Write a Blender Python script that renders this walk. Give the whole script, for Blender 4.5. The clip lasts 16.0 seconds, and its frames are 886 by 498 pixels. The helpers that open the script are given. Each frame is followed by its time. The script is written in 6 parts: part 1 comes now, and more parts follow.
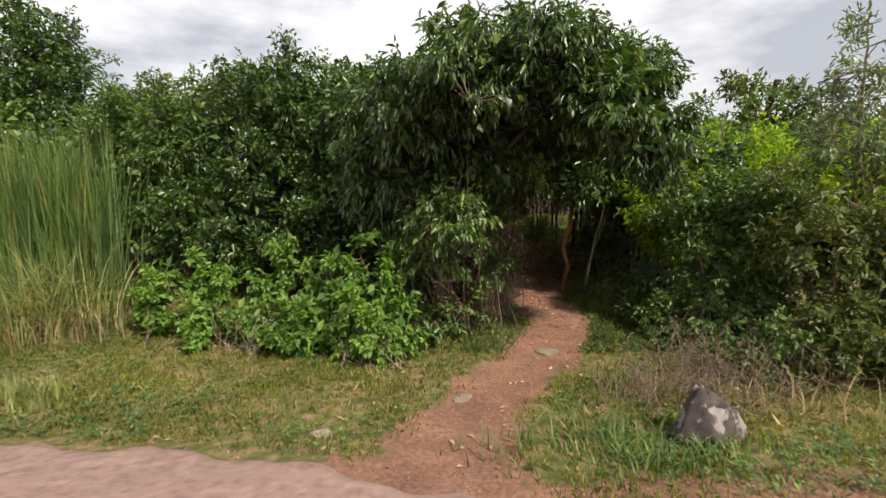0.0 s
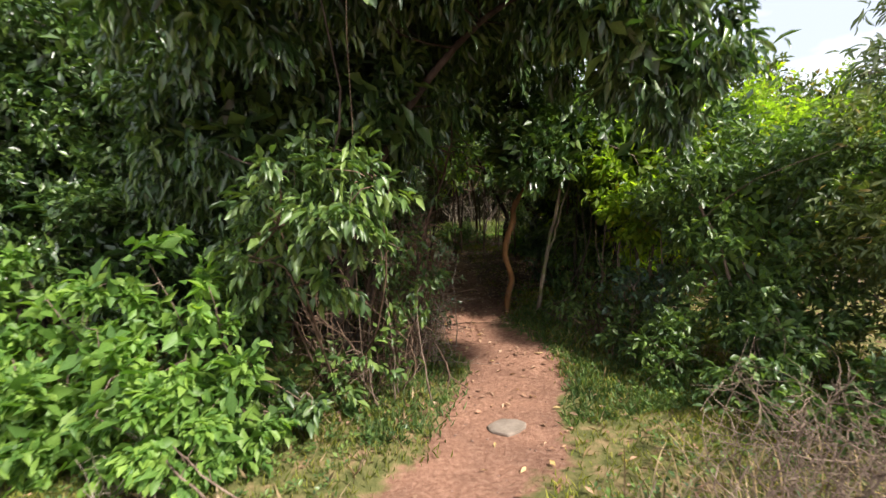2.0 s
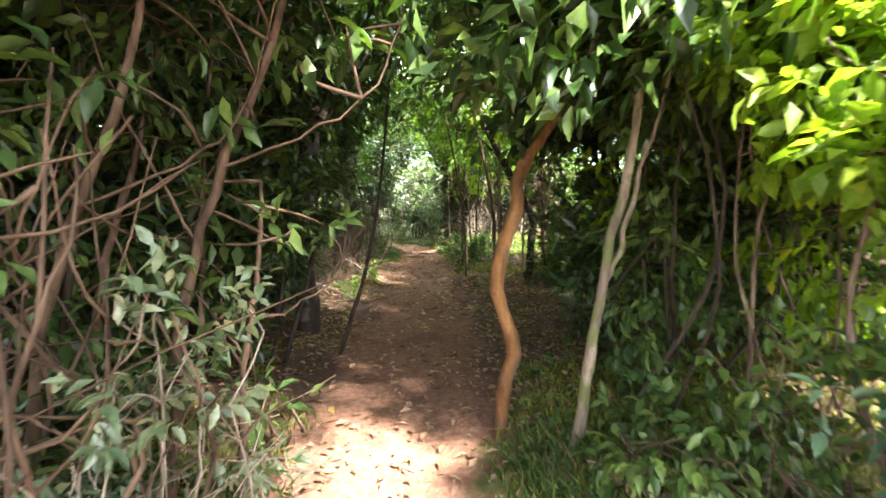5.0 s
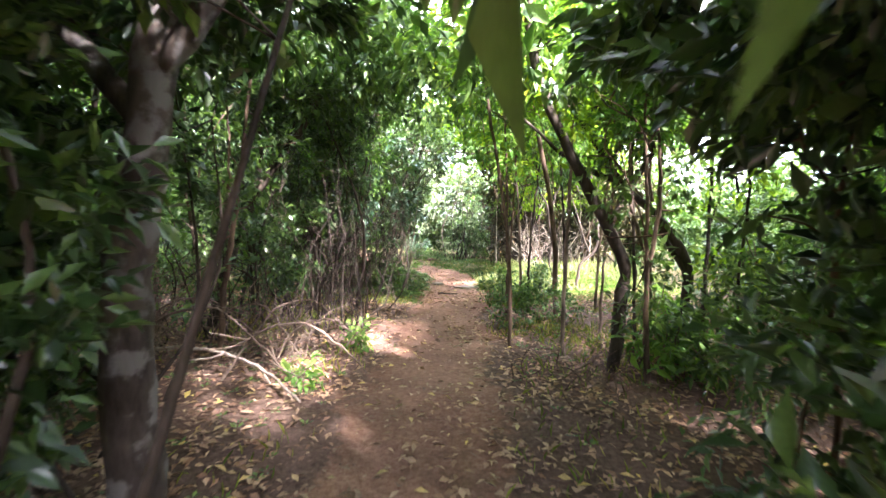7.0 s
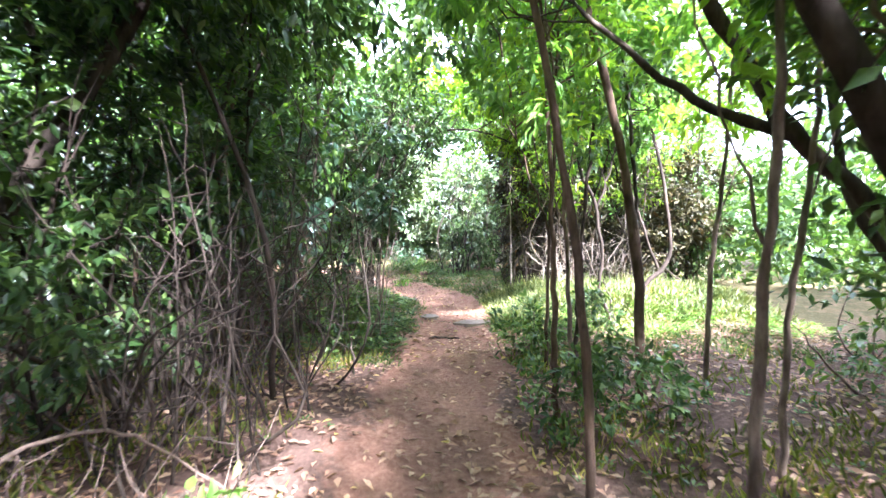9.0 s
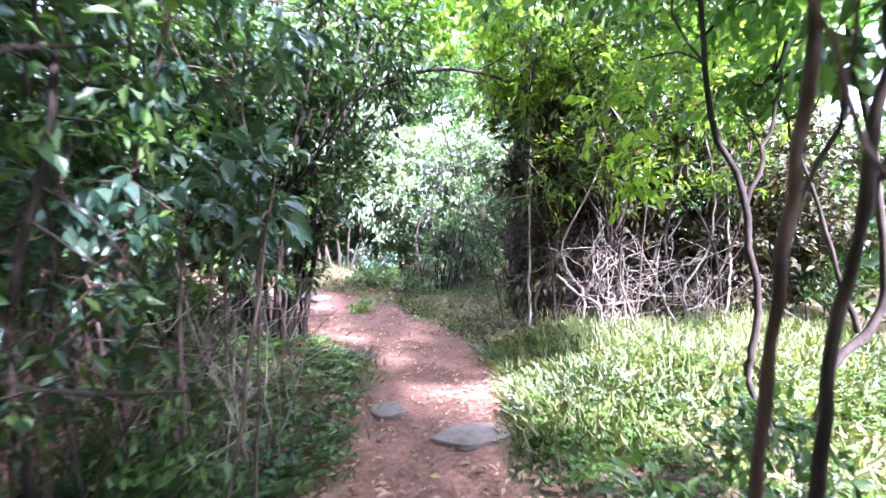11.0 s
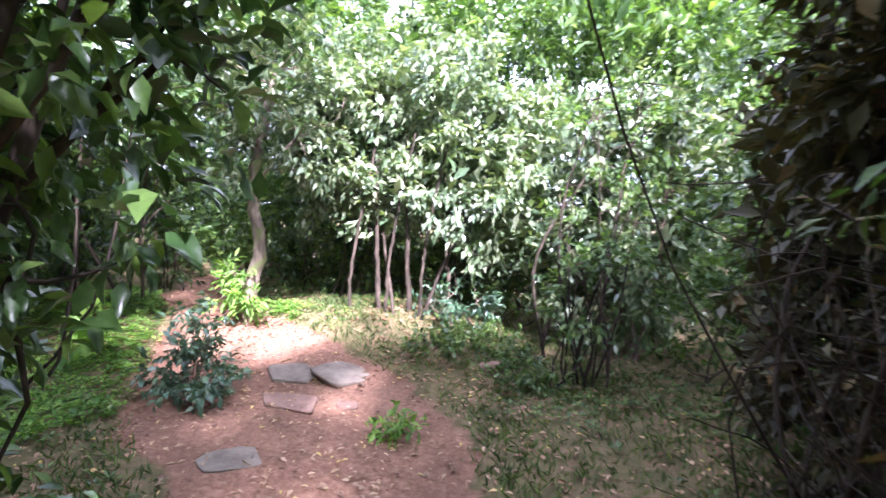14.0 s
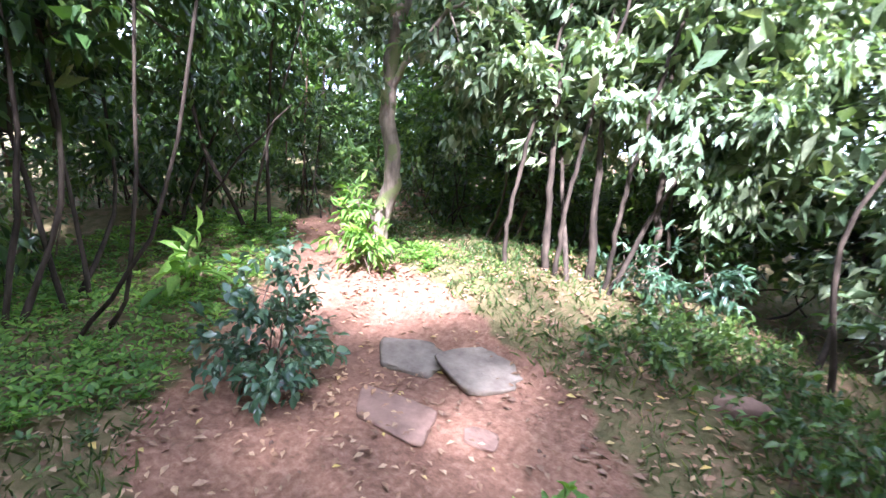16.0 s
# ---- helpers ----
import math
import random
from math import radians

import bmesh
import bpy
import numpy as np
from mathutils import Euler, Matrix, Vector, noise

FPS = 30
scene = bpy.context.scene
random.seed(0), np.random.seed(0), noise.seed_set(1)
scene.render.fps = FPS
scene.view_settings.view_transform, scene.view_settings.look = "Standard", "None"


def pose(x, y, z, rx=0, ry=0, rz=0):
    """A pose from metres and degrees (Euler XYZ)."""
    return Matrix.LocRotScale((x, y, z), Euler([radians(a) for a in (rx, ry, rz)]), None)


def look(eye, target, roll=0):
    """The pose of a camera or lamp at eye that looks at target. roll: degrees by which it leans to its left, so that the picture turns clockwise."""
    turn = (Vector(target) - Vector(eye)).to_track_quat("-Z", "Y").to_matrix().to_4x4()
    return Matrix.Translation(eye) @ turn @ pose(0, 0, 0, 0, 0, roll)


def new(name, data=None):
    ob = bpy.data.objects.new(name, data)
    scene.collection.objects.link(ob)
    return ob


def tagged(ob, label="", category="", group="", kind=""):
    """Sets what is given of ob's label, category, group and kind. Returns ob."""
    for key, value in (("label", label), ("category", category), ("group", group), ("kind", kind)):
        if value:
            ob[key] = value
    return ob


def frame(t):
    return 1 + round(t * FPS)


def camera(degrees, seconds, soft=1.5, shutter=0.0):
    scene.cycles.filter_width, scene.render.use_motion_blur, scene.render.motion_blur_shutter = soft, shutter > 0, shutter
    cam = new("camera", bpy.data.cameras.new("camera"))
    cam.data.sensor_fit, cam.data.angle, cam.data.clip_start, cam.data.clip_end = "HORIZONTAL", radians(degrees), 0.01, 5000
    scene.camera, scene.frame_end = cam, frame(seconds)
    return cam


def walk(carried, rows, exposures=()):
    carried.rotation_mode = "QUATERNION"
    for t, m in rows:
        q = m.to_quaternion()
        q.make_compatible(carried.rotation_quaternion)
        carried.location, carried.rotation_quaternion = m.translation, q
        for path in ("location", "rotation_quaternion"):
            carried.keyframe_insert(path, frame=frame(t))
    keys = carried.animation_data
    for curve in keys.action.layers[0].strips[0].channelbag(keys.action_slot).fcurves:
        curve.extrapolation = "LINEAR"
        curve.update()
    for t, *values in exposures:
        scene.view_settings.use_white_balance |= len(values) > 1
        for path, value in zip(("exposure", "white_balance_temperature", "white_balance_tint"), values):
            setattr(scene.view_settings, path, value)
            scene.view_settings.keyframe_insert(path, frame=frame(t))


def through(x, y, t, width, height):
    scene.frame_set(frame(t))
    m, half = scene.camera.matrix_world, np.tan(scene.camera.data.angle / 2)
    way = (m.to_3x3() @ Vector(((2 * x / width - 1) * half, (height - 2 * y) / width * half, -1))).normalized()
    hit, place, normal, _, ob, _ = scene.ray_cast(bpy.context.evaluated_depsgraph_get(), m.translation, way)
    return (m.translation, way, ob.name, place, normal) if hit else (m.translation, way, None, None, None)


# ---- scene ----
cam = camera(84.8, 16.0, soft=1.5, shutter=0.3)
PATH = [
    (0.0, pose(-0.000, -0.000, 1.265, 81.93, -0.16, 0.00)),
    (0.5, pose(0.097, 0.720, 1.189, 82.41, -0.36, -0.64)),
    (1.0, pose(0.139, 1.361, 1.140, 82.98, -0.49, -4.14)),
    (1.5, pose(0.270, 2.012, 0.924, 83.65, -0.59, -7.22)),
    (2.0, pose(0.293, 2.726, 0.794, 83.88, 0.97, -10.19)),
    (2.5, pose(0.441, 3.409, 0.633, 84.86, 2.41, -12.93)),
    (3.0, pose(0.629, 4.059, 0.593, 84.07, 4.21, -16.49)),
    (3.5, pose(0.916, 4.572, 0.497, 84.24, 4.42, -17.02)),
    (4.0, pose(1.219, 5.147, 0.478, 84.46, 4.51, -14.05)),
    (4.5, pose(1.469, 5.681, 0.410, 85.83, 2.69, -9.93)),
    (5.0, pose(1.712, 6.281, 0.424, 86.12, 0.94, -4.97)),
    (5.2, pose(1.778, 6.491, 0.399, 86.80, 0.29, -2.43)),
    (7.3, pose(2.191, 9.507, 0.700, 87.12, -0.81, 1.83)),
    (7.5, pose(2.160, 9.812, 0.696, 87.21, -0.45, 1.83)),
    (8.0, pose(2.145, 10.564, 0.689, 87.39, -0.12, 1.72)),
    (8.5, pose(2.187, 11.321, 0.723, 87.38, 0.15, 1.46)),
    (8.7, pose(2.180, 11.581, 0.711, 87.37, 0.38, 1.51)),
    (10.8, pose(2.248, 14.657, 0.887, 86.09, -0.15, 1.10)),
    (11.0, pose(2.207, 14.991, 0.857, 86.02, -0.04, -0.07)),
    (11.5, pose(2.249, 15.728, 0.851, 85.40, -0.16, -1.92)),
    (12.0, pose(2.324, 16.538, 0.874, 85.08, -0.26, -2.42)),
    (12.5, pose(2.386, 17.155, 0.925, 84.68, 0.62, 0.35)),
    (13.0, pose(2.451, 17.635, 0.950, 84.94, -0.45, 4.50)),
    (13.5, pose(2.258, 18.264, 0.984, 85.98, -0.95, 8.79)),
    (14.0, pose(2.314, 18.694, 0.996, 86.14, -1.64, 17.52)),
    (14.5, pose(2.281, 19.104, 1.050, 84.64, -2.65, 27.04)),
    (15.0, pose(2.192, 19.536, 1.042, 82.13, -3.41, 31.84)),
    (15.5, pose(1.895, 19.931, 0.943, 79.21, -4.33, 35.17)),
    (16.0, pose(1.560, 20.195, 0.852, 77.60, -3.84, 37.20)),
]
walk(cam, PATH, exposures=((0.0, 0.3, 7000, 14), (1.5, 0.8, 6800, 13), (2.5, 1.3, 6300, 15), (4.0, 2.6, 7000, 9), (5.0, 3.45, 6400, 13), (7.5, 4.1, 5750, 24), (8.5, 4.05, 5450, 22), (11.0, 3.75, 5000, 38), (12.2, 3.25, 5000, 36), (13.2, 3.0, 5400, 32), (14.5, 3.0, 5400, 34), (16.0, 3.05, 5250, 26)))

# ---- world and sun: bright, thin cloud ----
SUN_UP, SUN_TURN = radians(47), radians(140)
world = bpy.data.worlds.new("world")
scene.world = world
world.use_nodes = True
wn = world.node_tree
sky = wn.nodes.new("ShaderNodeTexSky")
sky.sky_type, sky.sun_disc, sky.sun_elevation, sky.sun_rotation = "NISHITA", False, SUN_UP, SUN_TURN
sky.dust_density, sky.ozone_density = 4.0, 1.0
wc = wn.nodes.new("ShaderNodeTexCoord")
wm = wn.nodes.new("ShaderNodeMapping")
wm.inputs["Scale"].default_value = (1.6, 1.6, 4.5)
cloud = wn.nodes.new("ShaderNodeTexNoise")
cloud.inputs["Scale"].default_value, cloud.inputs["Detail"].default_value, cloud.inputs["Roughness"].default_value = 1.5, 6, 0.55
cr = wn.nodes.new("ShaderNodeValToRGB")
cr.color_ramp.elements[0].position, cr.color_ramp.elements[0].color = 0.38, (3.9, 4.3, 4.9, 1)
cr.color_ramp.elements[1].position, cr.color_ramp.elements[1].color = 0.66, (10.5, 10.7, 11.0, 1)
mixw = wn.nodes.new("ShaderNodeMixRGB")
mixw.inputs[0].default_value = 0.85
wn.links.new(wc.outputs["Generated"], wm.inputs["Vector"])
wn.links.new(wm.outputs[0], cloud.inputs["Vector"])
wn.links.new(cloud.outputs[0], cr.inputs[0])
wn.links.new(sky.outputs[0], mixw.inputs[1])
wn.links.new(cr.outputs[0], mixw.inputs[2])
wn.links.new(mixw.outputs[0], wn.nodes["Background"].inputs["Color"])
wn.nodes["Background"].inputs["Strength"].default_value = 0.12
sun = new("sun", bpy.data.lights.new("sun", "SUN"))
sun.data.energy, sun.data.angle, sun.data.color = 5.0, radians(4), (1.0, 0.95, 0.86)
sun.matrix_world = look((0, 0, 30), (0 - math.sin(SUN_TURN) * math.cos(SUN_UP), 0 - math.cos(SUN_TURN) * math.cos(SUN_UP), 30 - math.sin(SUN_UP)))


# ---- lie of the land ----
def step(a, b, v):
    u = np.clip((np.asarray(v, float) - a) / (b - a), 0, 1)
    return u * u * (3 - 2 * u)


def path_x(y):
    """Middle of the trodden path."""
    return np.interp(y, (-2, 1.5, 3.5, 4.8, 5.7, 6.5, 7.2, 8.3, 9.5, 12.0, 14.5, 17.0, 19.0, 20.2, 21.2, 22.0, 22.5, 22.9, 23.3, 24.5, 28.0, 32.0), (-0.8, -0.4, 0.1, 0.55, 1.1, 1.55, 1.8, 1.65, 1.65, 1.95, 2.05, 2.15, 2.2, 1.6, 0.5, -0.05, -0.45, -1.2, -2.2, -3.2, -4.4, -5.0))


def path_w(y):
    """Half its width."""
    return np.interp(y, (-2, 2.5, 4.0, 6.0, 8.3, 9.5, 14.0, 16.5, 18.2, 19.3, 20.2, 21.2, 22.0, 22.5, 22.9, 23.3, 24.5, 32.0), (0.5, 0.40, 0.36, 0.40, 0.40, 0.46, 0.40, 0.36, 0.34, 0.42, 0.7, 1.2, 1.35, 1.3, 0.85, 0.5, 0.4, 0.35))


def ripple(x, y, s):
    return np.sin(x * 1.7 * s + 0.6 * np.sin(y * 1.1 * s)) * np.cos(y * 1.3 * s + 0.8 * np.sin(x * 0.9 * s + 2.0))


def land(x, y):
    """Height of the ground."""
    x, y = np.asarray(x, float), np.asarray(y, float)
    z = np.interp(y, (-80, -4, -1, 0.5, 2.0, 4.0, 5.5, 7.0, 8.5, 10, 12, 14, 16, 18, 20, 22, 25, 30, 80), (0.5, 0.15, 0.0, -0.23, -0.49, -0.83, -0.96, -0.93, -0.80, -0.73, -0.67, -0.59, -0.53, -0.45, -0.43, -0.44, -0.45, -0.3, 0.3))
    side = x - path_x(y)
    d = np.abs(side) - path_w(y)
    z = z + 0.06 * step(0.0, 1.2, d) * step(3.5, 5.5, y) - 0.03 * (1 - step(-0.3, 0.2, d))
    z = z - 0.07 * np.clip(-side - 0.8, 0, 3) * step(2, 4.5, y) * (1 - step(7, 9, y))
    z = z + 0.14 * step(0.2, 0.8, d) * step(17.5, 18.6, y) * (1 - step(19.6, 20.6, y))
    z = z + 0.12 * step(0.1, 0.5, d) * (side > 0) * step(7.6, 8.6, y) * (1 - step(9.5, 10.5, y))
    z = z + 0.30 * step(22.1, 23.6, y + 0.25 * (0.4 - x)) * (1 - step(0.2, 1.4, x))
    return z + 0.02 * ripple(x, y, 1.0) + 0.012 * ripple(y, x, 3.1)


# ---- materials ----
def links(nt, *pairs):
    for a, b in pairs:
        nt.links.new(a, b)


def shader(name, rough=0.7, spec=0.3):
    m = bpy.data.materials.new(name)
    m.use_nodes = True
    b = m.node_tree.nodes["Principled BSDF"]
    b.inputs["Roughness"].default_value = rough
    b.inputs["Specular IOR Level"].default_value = spec
    return m, m.node_tree, b


def ramp(nt, stops):
    r = nt.nodes.new("ShaderNodeValToRGB")
    e = r.color_ramp.elements
    while len(e) < len(stops):
        e.new(0.5)
    for k, (p, c) in zip(e, stops):
        k.position, k.color = p, (*c, 1)
    return r


def noise_tex(nt, scale, detail=4.0, rough=0.55, stretch=None):
    n = nt.nodes.new("ShaderNodeTexNoise")
    n.inputs["Scale"].default_value, n.inputs["Detail"].default_value, n.inputs["Roughness"].default_value = scale, detail, rough
    g = nt.nodes.new("ShaderNodeNewGeometry")
    if stretch:
        mp = nt.nodes.new("ShaderNodeMapping")
        mp.inputs["Scale"].default_value = stretch
        links(nt, (g.outputs["Position"], mp.inputs["Vector"]), (mp.outputs[0], n.inputs["Vector"]))
    else:
        links(nt, (g.outputs["Position"], n.inputs["Vector"]))
    return n


def blend(nt, fac, a, b, kind="MIX"):
    m = nt.nodes.new("ShaderNodeMixRGB")
    m.blend_type = kind
    for s, v in zip(m.inputs, (fac, a, b)):
        if isinstance(v, (int, float)):
            s.default_value = v
        elif isinstance(v, tuple):
            s.default_value = (*v, 1)
        else:
            nt.links.new(v, s)
    return m.outputs[0]


def bump(nt, b, height, strength, dist=0.01):
    k = nt.nodes.new("ShaderNodeBump")
    k.inputs["Strength"].default_value, k.inputs["Distance"].default_value = strength, dist
    links(nt, (height, k.inputs["Height"]), (k.outputs[0], b.inputs["Normal"]))


def leaf_mat(name, dark, mid, light, gloss=0.45, through=0.35, spec=0.5, tint=None):
    """Leaves: each takes its own green, paler veins and patches, some light comes through."""
    m, nt, b = shader(name, gloss, spec)
    g = nt.nodes.new("ShaderNodeNewGeometry")
    r = ramp(nt, ((0.0, dark), (0.5, mid), (0.93, light), (1.0, tint or light)))
    links(nt, (g.outputs["Random Per Island"], r.inputs[0]))
    big = noise_tex(nt, 1.6, 2)
    patch = ramp(nt, ((0.35, (0.72, 0.75, 0.72)), (0.65, (1.22, 1.18, 1.05))))
    links(nt, (big.outputs[0], patch.inputs[0]))
    fine = noise_tex(nt, 70, 2)
    vein = ramp(nt, ((0.3, (0.82, 0.82, 0.8)), (0.7, (1.15, 1.14, 1.1))))
    links(nt, (fine.outputs[0], vein.inputs[0]))
    col = blend(nt, 1.0, blend(nt, 1.0, r.outputs[0], patch.outputs[0], "MULTIPLY"), vein.outputs[0], "MULTIPLY")
    links(nt, (col, b.inputs["Base Color"]))
    bump(nt, b, fine.outputs[0], 0.25, 0.004)
    t = nt.nodes.new("ShaderNodeBsdfTranslucent")
    links(nt, (blend(nt, 1.0, col, (1.5, 1.7, 0.55), "MULTIPLY"), t.inputs["Color"]))
    mix = nt.nodes.new("ShaderNodeMixShader")
    mix.inputs[0].default_value = through
    out = nt.nodes["Material Output"]
    links(nt, (b.outputs[0], mix.inputs[1]), (t.outputs[0], mix.inputs[2]), (mix.outputs[0], out.inputs["Surface"]))
    return m


def bark_mat(name, dark, light, scale=18.0, moss=None):
    m, nt, b = shader(name, 0.9, 0.15)
    n = noise_tex(nt, scale, 6, 0.65, (1, 1, 0.28))
    big = noise_tex(nt, 3.0, 3)
    r = ramp(nt, ((0.32, dark), (0.68, light)))
    links(nt, (n.outputs[0], r.inputs[0]))
    blot = ramp(nt, ((0.4, (0.65, 0.65, 0.65)), (0.62, (1.2, 1.2, 1.2))))
    links(nt, (big.outputs[0], blot.inputs[0]))
    col = blend(nt, 1.0, r.outputs[0], blot.outputs[0], "MULTIPLY")
    if moss:
        f = noise_tex(nt, 6.0, 5)
        fr = ramp(nt, ((0.52, (0, 0, 0)), (0.6, (1, 1, 1))))
        links(nt, (f.outputs[0], fr.inputs[0]))
        col = blend(nt, fr.outputs[0], col, moss)
    links(nt, (col, b.inputs["Base Color"]))
    bump(nt, b, n.outputs[0], 0.6, 0.012)
    return m


LEAF_GLOSSY = leaf_mat("leaf_dark_glossy", (0.020, 0.046, 0.015), (0.046, 0.094, 0.027), (0.11, 0.175, 0.045), 0.32, 0.24, 0.6)
LEAF_MID = leaf_mat("leaf_mid_green", (0.033, 0.070, 0.022), (0.074, 0.135, 0.038), (0.15, 0.225, 0.058), 0.4, 0.3, 0.5)
LEAF_FRESH = leaf_mat("leaf_fresh_green", (0.065, 0.145, 0.032), (0.13, 0.245, 0.052), (0.21, 0.33, 0.07), 0.5, 0.4, 0.4)
LEAF_LIME = leaf_mat("leaf_lime", (0.115, 0.185, 0.025), (0.19, 0.285, 0.035), (0.28, 0.38, 0.042), 0.5, 0.62, 0.35, (0.390, 0.312, 0.039))
LEAF_OLIVE = leaf_mat("leaf_olive", (0.052, 0.078, 0.026), (0.091, 0.124, 0.039), (0.143, 0.169, 0.055), 0.5, 0.3, 0.4, (0.260, 0.182, 0.052))
LEAF_SILVER = leaf_mat("leaf_pale_grey_green", (0.085, 0.135, 0.075), (0.15, 0.205, 0.125), (0.28, 0.32, 0.22), 0.27, 0.22, 0.8)
LEAF_TEAL = leaf_mat("leaf_blue_green", (0.035, 0.08, 0.05), (0.065, 0.13, 0.08), (0.12, 0.19, 0.125), 0.3, 0.22, 0.7)
# Dull brown-green, darkened in the colour to stand in for deep shade.
LEAF_BROWN_SHADE = leaf_mat("leaf_dull_brown_green_shade", (0.035, 0.032, 0.017), (0.06, 0.055, 0.026), (0.10, 0.085, 0.042), 0.6, 0.1, 0.3, (0.2, 0.12, 0.05))
GRASS = leaf_mat("grass_blade", (0.085, 0.12, 0.024), (0.165, 0.19, 0.038), (0.28, 0.27, 0.065), 0.6, 0.35, 0.25, (0.42, 0.32, 0.13))
GRASS_FRESH = leaf_mat("grass_blade_fresh", (0.05, 0.10, 0.028), (0.09, 0.155, 0.045), (0.16, 0.22, 0.075), 0.5, 0.35, 0.35, (0.3, 0.26, 0.1))
# Greens lightened to stand in for strong sun on the gap's grass.
GRASS_TALL = leaf_mat("tall_grass_blade", (0.13, 0.165, 0.06), (0.21, 0.24, 0.10), (0.32, 0.33, 0.17), 0.6, 0.35, 0.25, (0.5, 0.43, 0.25))
DRY = leaf_mat("dry_leaf", (0.16, 0.085, 0.06), (0.30, 0.175, 0.125), (0.46, 0.31, 0.23), 0.6, 0.12, 0.3, (0.55, 0.4, 0.12))
STRAW = leaf_mat("straw", (0.16, 0.11, 0.06), (0.26, 0.19, 0.11), (0.4, 0.31, 0.2), 0.8, 0.1, 0.2)
BARK_BROWN = bark_mat("bark_brown", (0.05, 0.032, 0.022), (0.19, 0.125, 0.085))
BARK_DARK = bark_mat("bark_dark", (0.022, 0.017, 0.013), (0.085, 0.064, 0.048))
BARK_ORANGE = bark_mat("bark_orange", (0.11, 0.05, 0.022), (0.35, 0.185, 0.075), 14, (0.12, 0.075, 0.05))
BARK_PALE = bark_mat("bark_pale_grey", (0.13, 0.10, 0.075), (0.36, 0.29, 0.22), 22, (0.13, 0.14, 0.06))
BARK_LICHEN = bark_mat("bark_lichen", (0.04, 0.03, 0.025), (0.12, 0.092, 0.072), 14, (0.16, 0.145, 0.13))
TWIG = bark_mat("twig_grey_brown", (0.09, 0.06, 0.045), (0.27, 0.2, 0.15), 30)
TWIG_PALE = bark_mat("twig_dry_pale", (0.22, 0.17, 0.13), (0.48, 0.4, 0.32), 30)


def soil_mat():
    """One ground: trodden red earth where the path attribute says so, thin turf and litter elsewhere."""
    m, nt, b = shader("earth_and_turf", 0.95, 0.12)
    at = nt.nodes.new("ShaderNodeAttribute")
    at.attribute_name = "trodden"
    lt = nt.nodes.new("ShaderNodeAttribute")
    lt.attribute_name = "litter"
    n1, n2, n3 = noise_tex(nt, 2.2, 5), noise_tex(nt, 26, 6, 0.7), noise_tex(nt, 7, 4, 0.6)
    red = ramp(nt, ((0.25, (0.115, 0.060, 0.040)), (0.5, (0.215, 0.118, 0.081)), (0.75, (0.33, 0.205, 0.148))))
    links(nt, (n2.outputs[0], red.inputs[0]))
    shade = ramp(nt, ((0.35, (0.8, 0.78, 0.76)), (0.65, (1.18, 1.15, 1.1))))
    links(nt, (n1.outputs[0], shade.inputs[0]))
    earth = blend(nt, 1.0, red.outputs[0], shade.outputs[0], "MULTIPLY")
    turf = ramp(nt, ((0.3, (0.07, 0.08, 0.025)), (0.5, (0.13, 0.125, 0.045)), (0.68, (0.27, 0.18, 0.10))))
    links(nt, (n3.outputs[0], turf.inputs[0]))
    duff = ramp(nt, ((0.3, (0.055, 0.034, 0.025)), (0.55, (0.125, 0.078, 0.057)), (0.75, (0.23, 0.155, 0.115))))
    links(nt, (n2.outputs[0], duff.inputs[0]))
    off = blend(nt, lt.outputs["Fac"], turf.outputs[0], duff.outputs[0])
    edge = nt.nodes.new("ShaderNodeMath")
    edge.operation = "MULTIPLY_ADD"
    edge.inputs[1].default_value = 0.9
    links(nt, (n3.outputs[0], edge.inputs[0]), (at.outputs["Fac"], edge.inputs[2]))
    er = ramp(nt, ((0.78, (0, 0, 0)), (1.05, (1, 1, 1))))
    er.color_ramp.elements[1].position = 1.0
    links(nt, (edge.outputs[0], er.inputs[0]))
    links(nt, (blend(nt, er.outputs[0], off, earth), b.inputs["Base Color"]))
    bump(nt, b, n2.outputs[0], 0.7, 0.03)
    return m


def stone_mat(name, dark, light, lichen=None):
    m, nt, b = shader(name, 0.9, 0.2)
    n, n2 = noise_tex(nt, 9, 6, 0.65), noise_tex(nt, 60, 4)
    r = ramp(nt, ((0.3, dark), (0.7, light)))
    links(nt, (n.outputs[0], r.inputs[0]))
    col = r.outputs[0]
    if lichen:
        l = noise_tex(nt, 5.5, 5, 0.6)
        lr = ramp(nt, ((0.55, (0, 0, 0)), (0.60, (1, 1, 1))))
        links(nt, (l.outputs[0], lr.inputs[0]))
        col = blend(nt, lr.outputs[0], col, lichen)
    links(nt, (col, b.inputs["Base Color"]))
    bump(nt, b, n2.outputs[0], 0.5, 0.01)
    return m


SOIL = soil_mat()
ROCK_LICHEN = stone_mat("rock_dark_lichen", (0.03, 0.025, 0.025), (0.10, 0.08, 0.072), (0.22, 0.2, 0.185))
ROCK_PALE = stone_mat("rock_pale", (0.13, 0.10, 0.078), (0.26, 0.215, 0.17))
SOIL_STONE = stone_mat("rock_earthy", (0.13, 0.08, 0.06), (0.27, 0.17, 0.13))
ROAD = stone_mat("worn_road", (0.17, 0.105, 0.09), (0.33, 0.225, 0.19), (0.26, 0.17, 0.14))


# ---- building blocks ----
RNG = np.random.default_rng(7)


